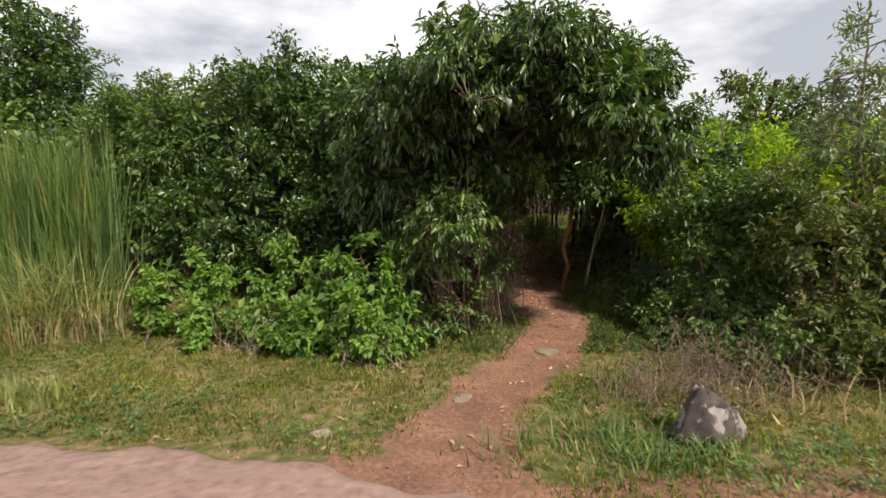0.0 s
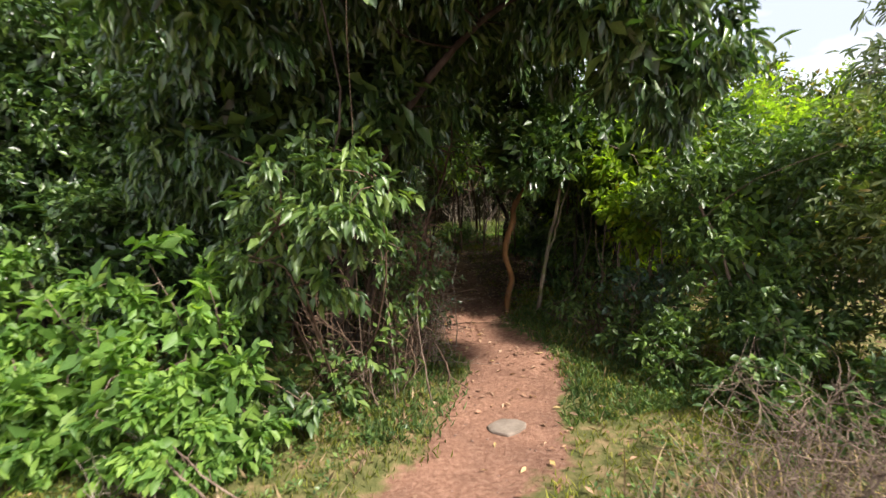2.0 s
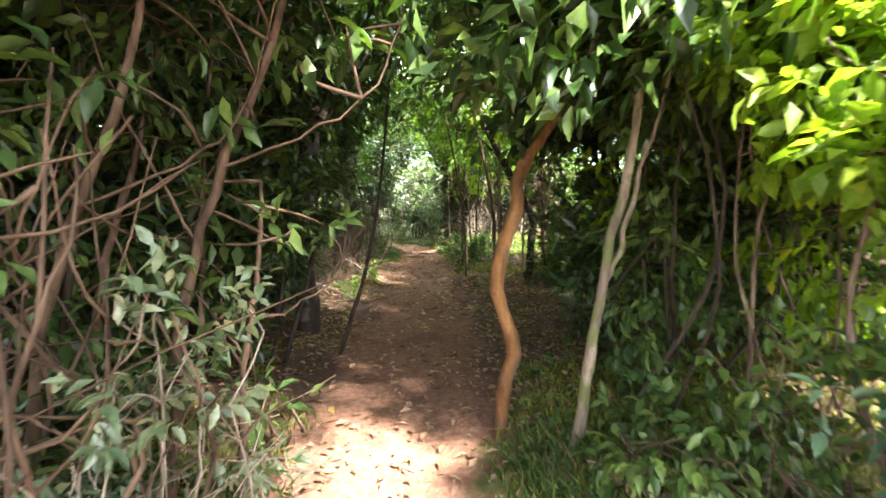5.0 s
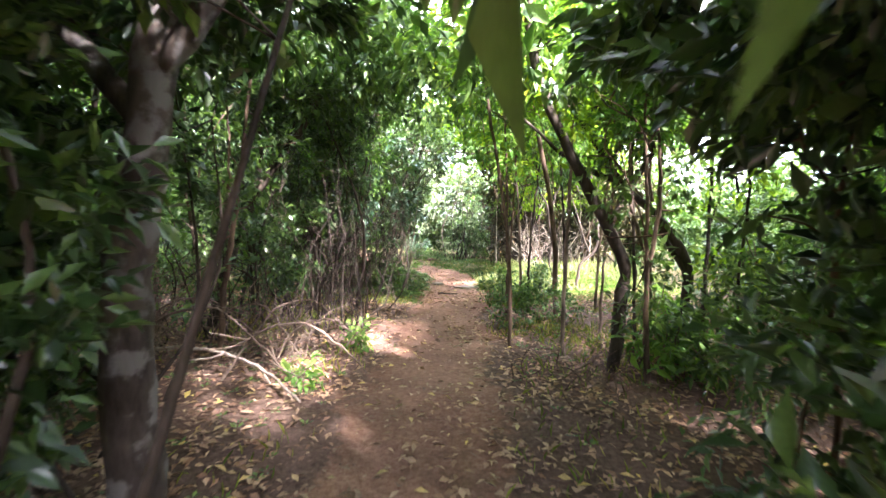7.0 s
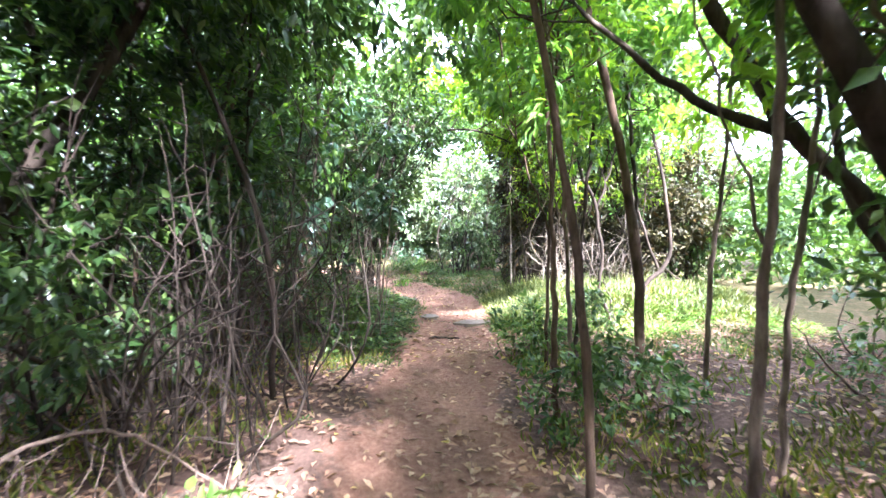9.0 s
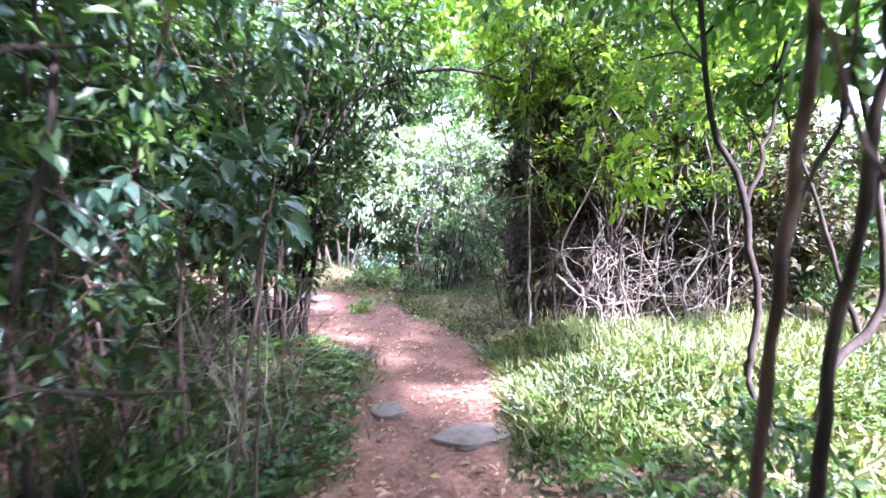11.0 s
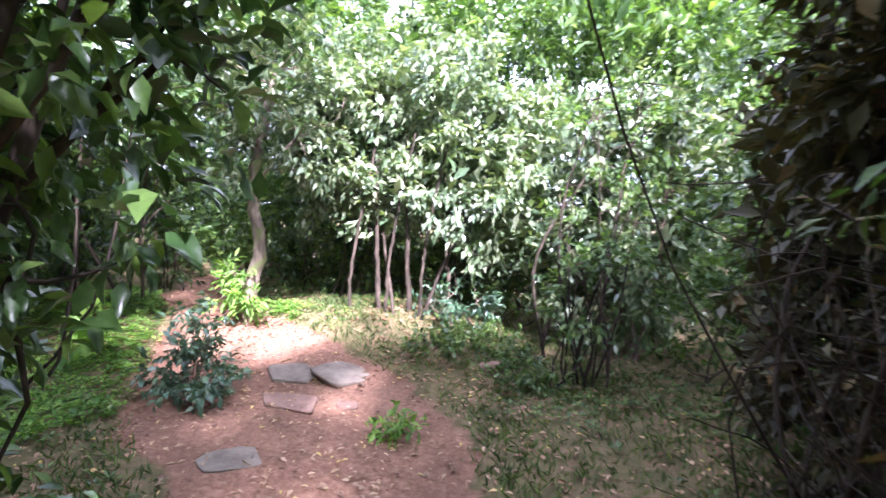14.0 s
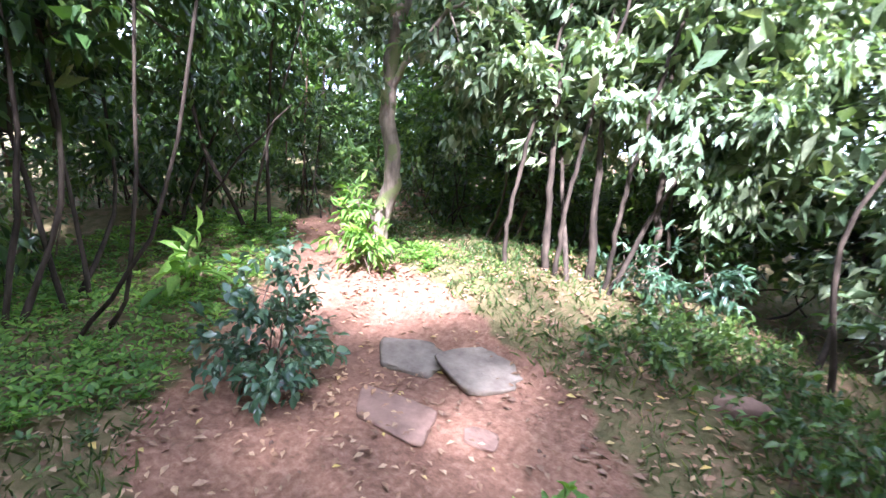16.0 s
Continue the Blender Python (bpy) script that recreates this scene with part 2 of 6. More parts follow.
def mesh_of(name, verts, faces, material, smooth=False):
    """A mesh from arrays: verts (n, 3), faces (m, 3 or 4)."""
    verts, faces = np.asarray(verts, np.float32), np.asarray(faces, np.int32)
    me = bpy.data.meshes.new(name)
    k = faces.shape[1]
    me.vertices.add(len(verts))
    me.vertices.foreach_set("co", verts.ravel())
    me.loops.add(faces.size)
    me.loops.foreach_set("vertex_index", faces.ravel())
    me.polygons.add(len(faces))
    me.polygons.foreach_set("loop_start", np.arange(0, faces.size, k, dtype=np.int32))
    me.polygons.foreach_set("loop_total", np.full(len(faces), k, np.int32))
    if smooth:
        me.polygons.foreach_set("use_smooth", np.ones(len(faces), bool))
    me.materials.append(material)
    me.update(calc_edges=True)
    return me


def part(name, mesh, parent, label=""):
    ob = new(name, mesh)
    ob.parent = parent
    if label:
        tagged(ob, label)
    return ob


def base(name, x, y, label, category, group="", sink=0.0):
    e = new(name)
    e.location = (x, y, float(land(x, y)) - sink)
    e.empty_display_size = 0.1
    return tagged(e, label, category, group)


def unit(v):
    return v / np.maximum(np.linalg.norm(v, axis=-1, keepdims=True), 1e-9)


LEAF_T = np.array([[0, 0, 0], [0, 0.48, 0.0], [0, 1, -0.16], [-0.5, 0.42, 0.10], [0.5, 0.42, 0.10], [-0.3, 0.76, 0.03], [0.3, 0.76, 0.03]])
LEAF_F = np.array([[0, 4, 1], [1, 4, 6], [1, 6, 2], [0, 1, 3], [1, 5, 3], [1, 2, 5]])
LEAF_T2 = np.array([[0, 0, 0], [0.5, 0.45, 0.07], [0, 1, -0.14], [-0.5, 0.45, 0.07]])
LEAF_F2 = np.array([[0, 1, 2], [0, 2, 3]])


def leaves(at, way, length, width, up=None, fine=True, roll=0.5):
    """Leaf blades at the points, along the ways. Returns verts, faces."""
    n = len(at)
    T, F = (LEAF_T, LEAF_F) if fine else (LEAF_T2, LEAF_F2)
    way = unit(way)
    up = np.tile((0.0, 0.0, 1.0), (n, 1)) if up is None else up
    up = up + RNG.normal(0, roll, (n, 3))
    side = unit(np.cross(way, up))
    nor = np.cross(side, way)
    L = (length * RNG.uniform(0.6, 1.25, n))[:, None, None]
    W = L * width * RNG.uniform(0.8, 1.2, (n, 1, 1))
    v = at[:, None, :] + L * (T[None, :, 1:2] * way[:, None, :] + T[None, :, 2:3] * nor[:, None, :]) + W * T[None, :, 0:1] * side[:, None, :]
    f = F[None] + (np.arange(n) * len(T))[:, None, None]
    return v.reshape(-1, 3), f.reshape(-1, 3)


def tube(points, r0, r1, sides=7, knots=0.08):
    """A tapering, slightly knobbly tube along points. Returns verts, faces (quads)."""
    p = np.asarray(points, float)
    n = len(p)
    t = unit(np.gradient(p, axis=0))
    ref = np.where(np.abs(t[:, 2:3]) > 0.9, np.array([[1.0, 0, 0]]), np.array([[0, 0, 1.0]]))
    a = unit(np.cross(t, ref))
    for i in range(1, n):
        a[i] = a[i - 1] - t[i] * np.dot(a[i - 1], t[i])
        a[i] /= max(np.linalg.norm(a[i]), 1e-9)
    b = np.cross(t, a)
    r = np.linspace(1, 0, n) ** 0.8 * (r0 - r1) + r1
    r = r * (1 + RNG.normal(0, knots, n))
    an = np.linspace(0, 2 * np.pi, sides, endpoint=False)
    v = p[:, None, :] + r[:, None, None] * (np.cos(an)[None, :, None] * a[:, None, :] + np.sin(an)[None, :, None] * b[:, None, :])
    i, j = np.meshgrid(np.arange(n - 1), np.arange(sides), indexing="ij")
    k = (j + 1) % sides
    f = np.stack([i * sides + j, i * sides + k, (i + 1) * sides + k, (i + 1) * sides + j], -1).reshape(-1, 4)
    return v.reshape(-1, 3), f


def curve(points, n=14, wob=0.0):
    """A smooth line of n points through the given ones, with a little wander."""
    p = np.asarray(points, float)
    s = np.linspace(0, len(p) - 1, n)
    ext = np.vstack([2 * p[0] - p[1], p, 2 * p[-1] - p[-2]])
    i = np.minimum(s.astype(int), len(p) - 2)
    u = (s - i)[:, None]
    a, b, c, d = ext[i], ext[i + 1], ext[i + 2], ext[i + 3]
    q = 0.5 * (2 * b + (c - a) * u + (2 * a - 5 * b + 4 * c - d) * u ** 2 + (3 * b - a - 3 * c + d) * u ** 3)
    w = RNG.normal(0, wob, q.shape)
    w[0] = 0
    return q + w


class Bag:
    """Gathers pieces of geometry for one mesh."""

    def __init__(self):
        self.v, self.f, self.n = [], [], 0

    def add(self, vf):
        v, f = vf
        self.v.append(v)
        self.f.append(f + self.n)
        self.n += len(v)

    def mesh(self, name, material, smooth=False):
        return mesh_of(name, np.vstack(self.v), np.vstack(self.f), material, smooth)


def in_blobs(blobs, n, hollow=0.55):
    """n points in a group of ellipsoids (x, y, z, rx, ry, rz), most of them near the outside, with lumps and gaps."""
    blobs = np.asarray(blobs, float)
    w = blobs[:, 3] * blobs[:, 4] + blobs[:, 4] * blobs[:, 5] + blobs[:, 3] * blobs[:, 5]
    m = max(min(n, 70), n // 14)
    k = RNG.choice(len(blobs), m, p=w / w.sum())
    d = unit(RNG.normal(0, 1, (m, 3)))
    lump = 1 + 0.13 * np.sin(d[:, 0] * 5 + k) * np.sin(d[:, 1] * 4 + 2 * k) + 0.10 * np.sin(d[:, 2] * 9 + d[:, 0] * 7 + k)
    r = (hollow + (1.08 - hollow) * RNG.random(m) ** 0.6) * lump
    node = blobs[k, :3] + d * r[:, None] * blobs[k, 3:]
    pick = RNG.integers(0, m, n)
    size = 0.125 * blobs[k[pick], 3:].mean(1)[:, None]
    return node[pick] + RNG.normal(0, 1, (n, 3)) * size * (1, 1, 0.75), d[pick]


def crown_mesh(blobs, clumps, per, length, width, material, droop=0.3, spread=1.0, fine=True, hollow=0.55, floor=0.05, roll=0.5):
    """Foliage: twig ends in the blobs, each with a spray of leaves. Returns the mesh and the sprays' places."""
    c, d = in_blobs(blobs, clumps, hollow)
    keep = c[:, 2] > floor
    c, d = c[keep], d[keep]
    n = len(c)
    out = unit(d + RNG.normal(0, 0.45, (n, 3)) + np.array((0, 0, 0.15)))
    at = np.repeat(c, per, 0)
    ax = np.repeat(out, per, 0)
    u = np.tile(np.linspace(0, 1, per), n)[:, None]
    at = at + ax * (u - 0.6) * length * 1.7 + RNG.normal(0, length * 0.16, at.shape)
    way = ax * (0.35 + 0.7 * u) + RNG.normal(0, 0.55 * spread, at.shape)
    way[:, 2] -= droop * (0.5 + RNG.random(len(way)))
    bag = Bag()
    bag.add(leaves(at, way, length, width, fine=fine, roll=roll))
    # Larger unseen inner leaves, added to stop light passing through big crowns.
    if clumps > 500:
        bl = np.asarray(blobs, float)
        k = RNG.choice(len(bl), clumps * per // 8, p=bl[:, 3] * bl[:, 5] / (bl[:, 3] * bl[:, 5]).sum())
        inner = bl[k, :3] + unit(RNG.normal(0, 1, (len(k), 3))) * bl[k, 3:] * (0.72 * RNG.random((len(k), 1)) ** 0.4)
        inner = inner[inner[:, 2] > floor]
        bag.add(leaves(inner, RNG.normal(0, 1, inner.shape), length * 1.7, max(width, 0.45), fine=False, roll=0.8))
    return bag.mesh("crown", material), c


def twig_mesh(tips, roots, r, material, bend=0.12, n=5):
    """Twigs from inner points to the sprays, in one mesh."""
    bag = Bag()
    for a, b in zip(roots, tips):
        m = (a + b) / 2 + RNG.normal(0, bend, 3) * np.linalg.norm(b - a)
        bag.add(tube(curve((a, m, b), n, 0.0), r, r * 0.35, 3, 0.1))
    return bag.mesh("twigs", material)


def bush(name, x, y, label, blobs, clumps, per, length, width, leaf, stems=5, stem_r=0.018, bark=TWIG, droop=0.3, fine=True, twigs=60, category="shrub", group="", hollow=0.5, floor=0.05, foot=0.15, spread=1.0, twig_r=0.006, reach=0.7):
    """A shrub that stands at (x, y): blobs are relative to its foot."""
    e = base(name, x, y, label, category, group)
    me, c = crown_mesh(blobs, clumps, per, length, width, leaf, droop, spread, fine, hollow, floor)
    crown = part("crown", me, e)
    bl = np.asarray(blobs, float)
    ends = []
    for i in range(stems):
        b = bl[i % len(bl)]
        f = b[:2] * reach + np.clip(RNG.normal(0, foot, 2), -1.5 * foot, 1.5 * foot)
        f = np.append(f, float(land(x + f[0], y + f[1]) - land(x, y)) - 0.06)
        top = b[:3] + RNG.normal(0, 0.4, 3) * b[3:]
        top[2] = max(top[2], f[2] + 0.25)
        mid = f * 0.55 + top * 0.45 + RNG.normal(0, 0.07, 3) * np.linalg.norm(top)
        line = curve((f, mid, top), 10, 0.006)
        part("stem", Bag_tube(line, stem_r * RNG.uniform(0.7, 1.2), stem_r * 0.35, bark), e)
        ends.append(line[4:])
    if twigs and stems and len(c):
        pool = np.vstack(ends)
        tips = c[RNG.choice(len(c), min(twigs, len(c)), replace=False)]
        near = np.array([pool[np.argmin(np.linalg.norm(pool - t, axis=1) + RNG.random(len(pool)) * 0.3)] for t in tips])
        tagged(part("twigwork", twig_mesh(tips, near, twig_r, bark), crown), kind="stuff")
    return e


def Bag_tube(line, r0, r1, material, sides=7):
    return mesh_of("stem", *tube(line, r0, r1, sides), material, True)


def tree(name, x, y, label, line, r0, r1, bark, limbs=(), blobs=(), clumps=0, per=6, length=0.1, width=0.4, leaf=None, droop=0.3, fine=True, twigs=50, group="", hollow=0.5, extra=(), sides=10):
    """A tree: a trunk along line (relative to its foot), limbs (lines with radii), a crown."""
    e = base(name, x, y, label, "tree", group)
    trunk = curve(line, 26, 0.006)
    part("trunk", mesh_of("trunk", *tube(trunk, r0, r1, sides), bark, True), e)
    pool = [trunk[12:]]
    for pts, r in limbs:
        l = curve(pts, 14, 0.008)
        part("limb", mesh_of("limb", *tube(l, r, r * 0.3, 7), bark, True), e)
        pool.append(l[4:])
    if clumps:
        me, c = crown_mesh(blobs, clumps, per, length, width, leaf, droop, 1.0, fine, hollow, 0.3)
        crown = part("crown", me, e)
        pool = np.vstack(pool)
        tips = c[RNG.choice(len(c), min(twigs, len(c)), replace=False)]
        near = np.array([pool[np.argmin(np.linalg.norm(pool - t, axis=1) + RNG.random(len(pool)) * 0.3)] for t in tips])
        tagged(part("twigwork", twig_mesh(tips, near, 0.009, bark), crown), kind="stuff")
    return e
# ---- ground, road ----
def spread(lo, hi, stepsize, far):
    """Even stations from lo to hi, then wider and wider ones out to far."""
    mid = np.arange(lo, hi + 1e-6, stepsize)
    out = np.geomspace(1, far, 16)
    return np.concatenate([lo - out[::-1], mid, hi + out])


def ground():
    xs, ys = spread(-8, 9, 0.115, 400), spread(-3, 28, 0.115, 400)
    X, Y = np.meshgrid(xs, ys)
    d = np.abs(X - path_x(Y)) - path_w(Y)
    rough = 0.010 * ripple(X, Y, 9.0) + 0.007 * ripple(Y, X, 17.0)
    Z = land(X, Y) + rough
    v = np.stack([X, Y, Z], -1).reshape(-1, 3)
    ny, nx = X.shape
    i, j = np.meshgrid(np.arange(ny - 1), np.arange(nx - 1), indexing="ij")
    f = np.stack([i * nx + j, i * nx + j + 1, (i + 1) * nx + j + 1, (i + 1) * nx + j], -1).reshape(-1, 4)
    me = mesh_of("ground", v, f, SOIL, True)
    tr = 1 - step(-0.25, 0.45, d + 0.18 * ripple(X, Y, 2.3))
    tr = np.maximum(tr, 0.75 * (1 - step(2.6, 3.6, Y + 0.3 * ripple(X, Y, 1.4))))
    lit = step(8.0, 10.0, Y) * (1 - 0.6 * step(16.0, 18.0, Y))
    for key, val in (("trodden", tr), ("litter", lit)):
        a = me.attributes.new(key, "FLOAT", "POINT")
        a.data.foreach_set("value", val.ravel().astype(np.float32))
    return tagged(new("ground", me), "uneven red earth with thin turf and fallen leaves", "ground", kind="structure")


ground()


def road_edge(x):
    return np.interp(x, (-60, -3.8, -1.6, 0.1, 0.5, 1.2, 3, 60), (9.0, 3.85, 3.35, 2.7, 2.4, 1.7, 0.9, -3.0)) + 0.06 * np.sin(x * 5.1) + 0.03 * np.sin(x * 13.0)


def road():
    xs = np.concatenate([-np.geomspace(60, 8.2, 14), np.arange(-8, 8.01, 0.08), np.geomspace(8.2, 60, 14)])
    u = np.concatenate([np.linspace(0, 0.9, 24), np.linspace(0.92, 1, 8)])
    X, U = np.meshgrid(xs, u)
    Y = -5.0 + U * (road_edge(X) + 5.0)
    Z = land(X, Y) + 0.045 * (1 - step(0.985, 1.0, U)) + 0.004 * ripple(X, Y, 12.0) - 0.02 * step(0.995, 1, U)
    v = np.stack([X, Y, Z], -1).reshape(-1, 3)
    ny, nx = X.shape
    i, j = np.meshgrid(np.arange(ny - 1), np.arange(nx - 1), indexing="ij")
    f = np.stack([i * nx + j, i * nx + j + 1, (i + 1) * nx + j + 1, (i + 1) * nx + j], -1).reshape(-1, 4)
    return tagged(new("road", mesh_of("road", v, f, ROAD, True)), "worn reddish road surface with a crumbling edge", "road", kind="structure")


road()


# ---- grass, weeds and litter on the ground ----
def sow(n, x0, x1, y0, y1, keep):
    """n random places in a stretch; keep(x, y, d) gives the chance that one stays, d being the way to the path's edge."""
    x, y = RNG.uniform(x0, x1, n), RNG.uniform(y0, y1, n)
    d = np.abs(x - path_x(y)) - path_w(y)
    k = RNG.random(n) < keep(x, y, d)
    x, y = x[k], y[k]
    return np.stack([x, y, land(x, y)], -1)


def blades(name, at, length, width, material, label, lean=0.5):
    way = np.stack([RNG.normal(0, lean, len(at)), RNG.normal(0, lean, len(at)), np.ones(len(at))], -1)
    v, f = leaves(at - (0, 0, 0.005), way, length, width, up=RNG.normal(0, 1, (len(at), 3)), fine=False)
    return tagged(new(name, mesh_of(name, v, f, material)), label, "grass", kind="stuff")


def patchy(x, y, s=1.6):
    return step(-0.5, 0.5, ripple(x + 3, y - 1, s) + 0.6 * ripple(y, x, 2.7 * s))


def off_road(x, y):
    return step(0.02, 0.35, y - road_edge(x))


at = sow(150000, -7.5, 5.5, 2.2, 9.5, lambda x, y, d: off_road(x, y) * step(0.0, 0.45, d + 0.15 * ripple(x, y, 3)) * (0.32 + 0.68 * patchy(x, y)) * (1 - 0.5 * (1 - step(3.4, 5.4, y))))
blades("grass", at, 0.07, 0.12, GRASS, "short green and yellowing roadside grass")
at = sow(5000, -7.5, 5.5, 3.0, 8.5, lambda x, y, d: off_road(x, y) * step(0.1, 0.5, d) * patchy(y, x, 1.3))
blades("grass", at, 0.13, 0.05, STRAW, "dry straw-coloured grass stalks", 0.9)
at = sow(40000, -1.5, 5.5, 9.0, 16.5, lambda x, y, d: step(0.05, 0.4, d) * (0.12 + 0.6 * step(12.5, 15, y)) * patchy(x, y, 0.9) * (1 - step(1.6, 3.0, d)))
blades("grass", at, 0.10, 0.05, GRASS, "sparse grass along the shaded forest path")
at = sow(130000, -3.3, 5.5, 16.2, 26, lambda x, y, d: step(-0.02, 0.3, d + 0.1 * ripple(x, y, 3)) * (0.3 + 0.7 * patchy(x, y, 1.9)) * (0.35 + 0.65 * step(0.6, 1.6, x + 1.5 * step(19.5, 20.5, y) + 2 * step(22, 23, y))) * (1 - step(3.2, 5.5, d)))
blades("grass", at, 0.075, 0.05, GRASS_FRESH, "fresh low grass in a forest clearing", 0.9)
at = sow(22000, 0.3, 3.6, 6.0, 8.7, lambda x, y, d: step(0.0, 0.25, d) * (0.4 + 0.6 * patchy(x, y, 1.7)))
blades("grass", at, 0.09, 0.1, GRASS_FRESH, "bright green grass at the path's mouth", 0.8)
# Long grass whose pale colour includes the sun falling into the gap.
at = sow(36000, 2.6, 6.0, 17.0, 19.6, lambda x, y, d: step(0.0, 0.4, d) * step(17.2, 18.4, y + 0.3 * ripple(x, y, 2)))
blades("grass", at, 0.15, 0.02, GRASS_TALL, "long grass coloured pale for the sun in a gap", 1.3)


def herbs(name, at, size, material, label):
    """Low broad-leaved weeds: little rosettes."""
    n = len(at)
    per = 5
    p = np.repeat(at, per, 0)
    a = np.tile(np.arange(per) * 2 * np.pi / per, n) + np.repeat(RNG.uniform(0, 6, n), per)
    way = np.stack([np.cos(a), np.sin(a), RNG.uniform(0.2, 0.9, n * per)], -1)
    p = p + way * 0.01 + np.stack([np.zeros(n * per), np.zeros(n * per), np.repeat(RNG.uniform(0.0, 0.07, n), per)], -1)
    return tagged(new(name, mesh_of(name, *leaves(p, way, size, 0.5, fine=False, roll=0.2), material)), label, "weeds", kind="stuff")


at = sow(10000, -6, 5, 2.6, 9.5, lambda x, y, d: off_road(x, y) * step(0.1, 0.5, d) * patchy(y, x, 1.1))
herbs("low_weeds", at, 0.042, LEAF_MID, "low broad-leaved weeds among the grass")
at = sow(18000, -3, 6, 9.0, 26, lambda x, y, d: step(0.1, 0.6, d) * patchy(y, x, 0.8) * (0.25 + 0.75 * step(15, 17, y)) * (1 - step(3.0, 4.5, d)))
herbs("low_weeds", at, 0.042, LEAF_MID, "low broad-leaved weeds on the forest floor")


at = sow(5500, -3.6, -0.7, 19.8, 23.6, lambda x, y, d: step(0.0, 0.3, d) * (0.35 + 0.65 * patchy(x, y, 2.2)))
herbs("low_weeds", at, 0.05, LEAF_FRESH, "low green clover-like weeds in the clearing")
at = sow(5000, 2.6, 6.0, 16.9, 19.6, lambda x, y, d: step(0.1, 0.4, d) * patchy(x, y, 2.0))
herbs("low_weeds", at, 0.034, LEAF_FRESH, "low broad-leaved weeds in the sunlit gap")
# The pale leaf colour paints sun glare onto these weeds.
at = sow(6500, 2.5, 6.0, 17.9, 19.6, lambda x, y, d: step(0.0, 0.3, d) * patchy(y, x, 2.3))
herbs("low_weeds", at, 0.034, LEAF_SILVER, "weeds coloured pale for the sun glare in the gap")
at = sow(800, 0.2, 2.0, 16.6, 19.3, lambda x, y, d: step(0.05, 0.3, d))
herbs("low_weeds", at, 0.07, LEAF_MID, "leafy weeds beside the forest path")


def litter(name, at, size, material, label):
    n = len(at)
    a = RNG.uniform(0, 6.3, n)
    way = np.stack([np.cos(a), np.sin(a), RNG.normal(0.05, 0.15, n)], -1)
    v, f = leaves(at + (0, 0, 0.018), way, size, 0.45, fine=False, roll=0.25)
    return tagged(new(name, mesh_of(name, v, f, material)), label, "leaf litter", kind="stuff")


at = sow(52000, -3.5, 6.0, 6.4, 17.5, lambda x, y, d: (0.35 + 0.65 * step(-0.2, 0.5, d)) * (0.4 + 0.6 * patchy(x, y, 2.0)) * (0.22 + 0.78 * step(7.4, 9.0, y)))
litter("fallen_leaves", at, 0.07, DRY, "dry brown leaves fallen on the forest floor")
at = sow(26000, -3.0, 5, 16.5, 25, lambda x, y, d: 0.25 + 0.5 * patchy(x, y, 2.2) * (1 - step(2, 4, d)))
litter("fallen_leaves", at, 0.05, DRY, "dry brown leaves scattered over the clearing")
at = sow(900, -3, 3.5, 3.0, 8.0, lambda x, y, d: 0.6 * np.ones_like(x))
litter("fallen_leaves", at, 0.06, DRY, "a few dry leaves on the grass")


def pebbles(name, at, size, material, label):
    """Small angular stones half sunk in the earth."""
    n = len(at)
    o = np.array([[1, 0, 0], [0, 1, 0], [-1, 0, 0], [0, -1, 0], [0, 0, 0.7], [0, 0, -0.7], [0.6, 0.6, 0.45], [-0.6, -0.6, 0.4]])
    t = np.array([[0, 6, 4], [6, 1, 4], [1, 2, 4], [2, 7, 4], [7, 3, 4], [3, 0, 4], [0, 1, 6], [2, 3, 7], [1, 0, 5], [2, 1, 5], [3, 2, 5], [0, 3, 5]])
    a = RNG.uniform(0, 6.3, n)
    v = o[None] * RNG.uniform(0.6, 1.2, (n, 8, 1)) * (size * (0.4 + RNG.random(n) ** 2.5 * 1.8))[:, None, None] * (1, 0.75, 0.6)
    x = v[:, :, 0] * np.cos(a)[:, None] - v[:, :, 1] * np.sin(a)[:, None]
    y = v[:, :, 0] * np.sin(a)[:, None] + v[:, :, 1] * np.cos(a)[:, None]
    v = np.stack([x, y, v[:, :, 2]], -1) + at[:, None, :]
    f = t[None] + (np.arange(n) * 8)[:, None, None]
    return tagged(new(name, mesh_of(name, v.reshape(-1, 3), f.reshape(-1, 3), material)), label, "gravel", kind="stuff")


pebbles("pebbles", sow(2600, -2.5, 3.0, 2.4, 9.0, lambda x, y, d: 1 - step(-0.1, 0.35, d)), 0.0085, SOIL_STONE, "small reddish stones on the trodden path")
pebbles("pebbles", sow(1500, -2.0, 3.0, 9.0, 23.5, lambda x, y, d: 1 - step(-0.1, 0.3, d)), 0.009, SOIL_STONE, "small earthy stones on the forest path")
pebbles("pebbles", sow(1600, -5.0, 2.0, 2.4, 4.6, lambda x, y, d: 1 - step(0.1, 0.5, np.abs(y - road_edge(x)))), 0.014, SOIL_STONE, "crumbled stones along the road's edge")


# ---- the forest edge by the road ----
def blob(x, y, z, r, ry=None, rz=None):
    return (x, y, z, r, ry or r, rz or r)


def rel(x, y, *pts):
    """Points given in the world, taken from the foot at (x, y)."""
    z = float(land(x, y))
    return tuple((p[0] - x, p[1] - y, p[2] - z, *p[3:]) for p in pts)


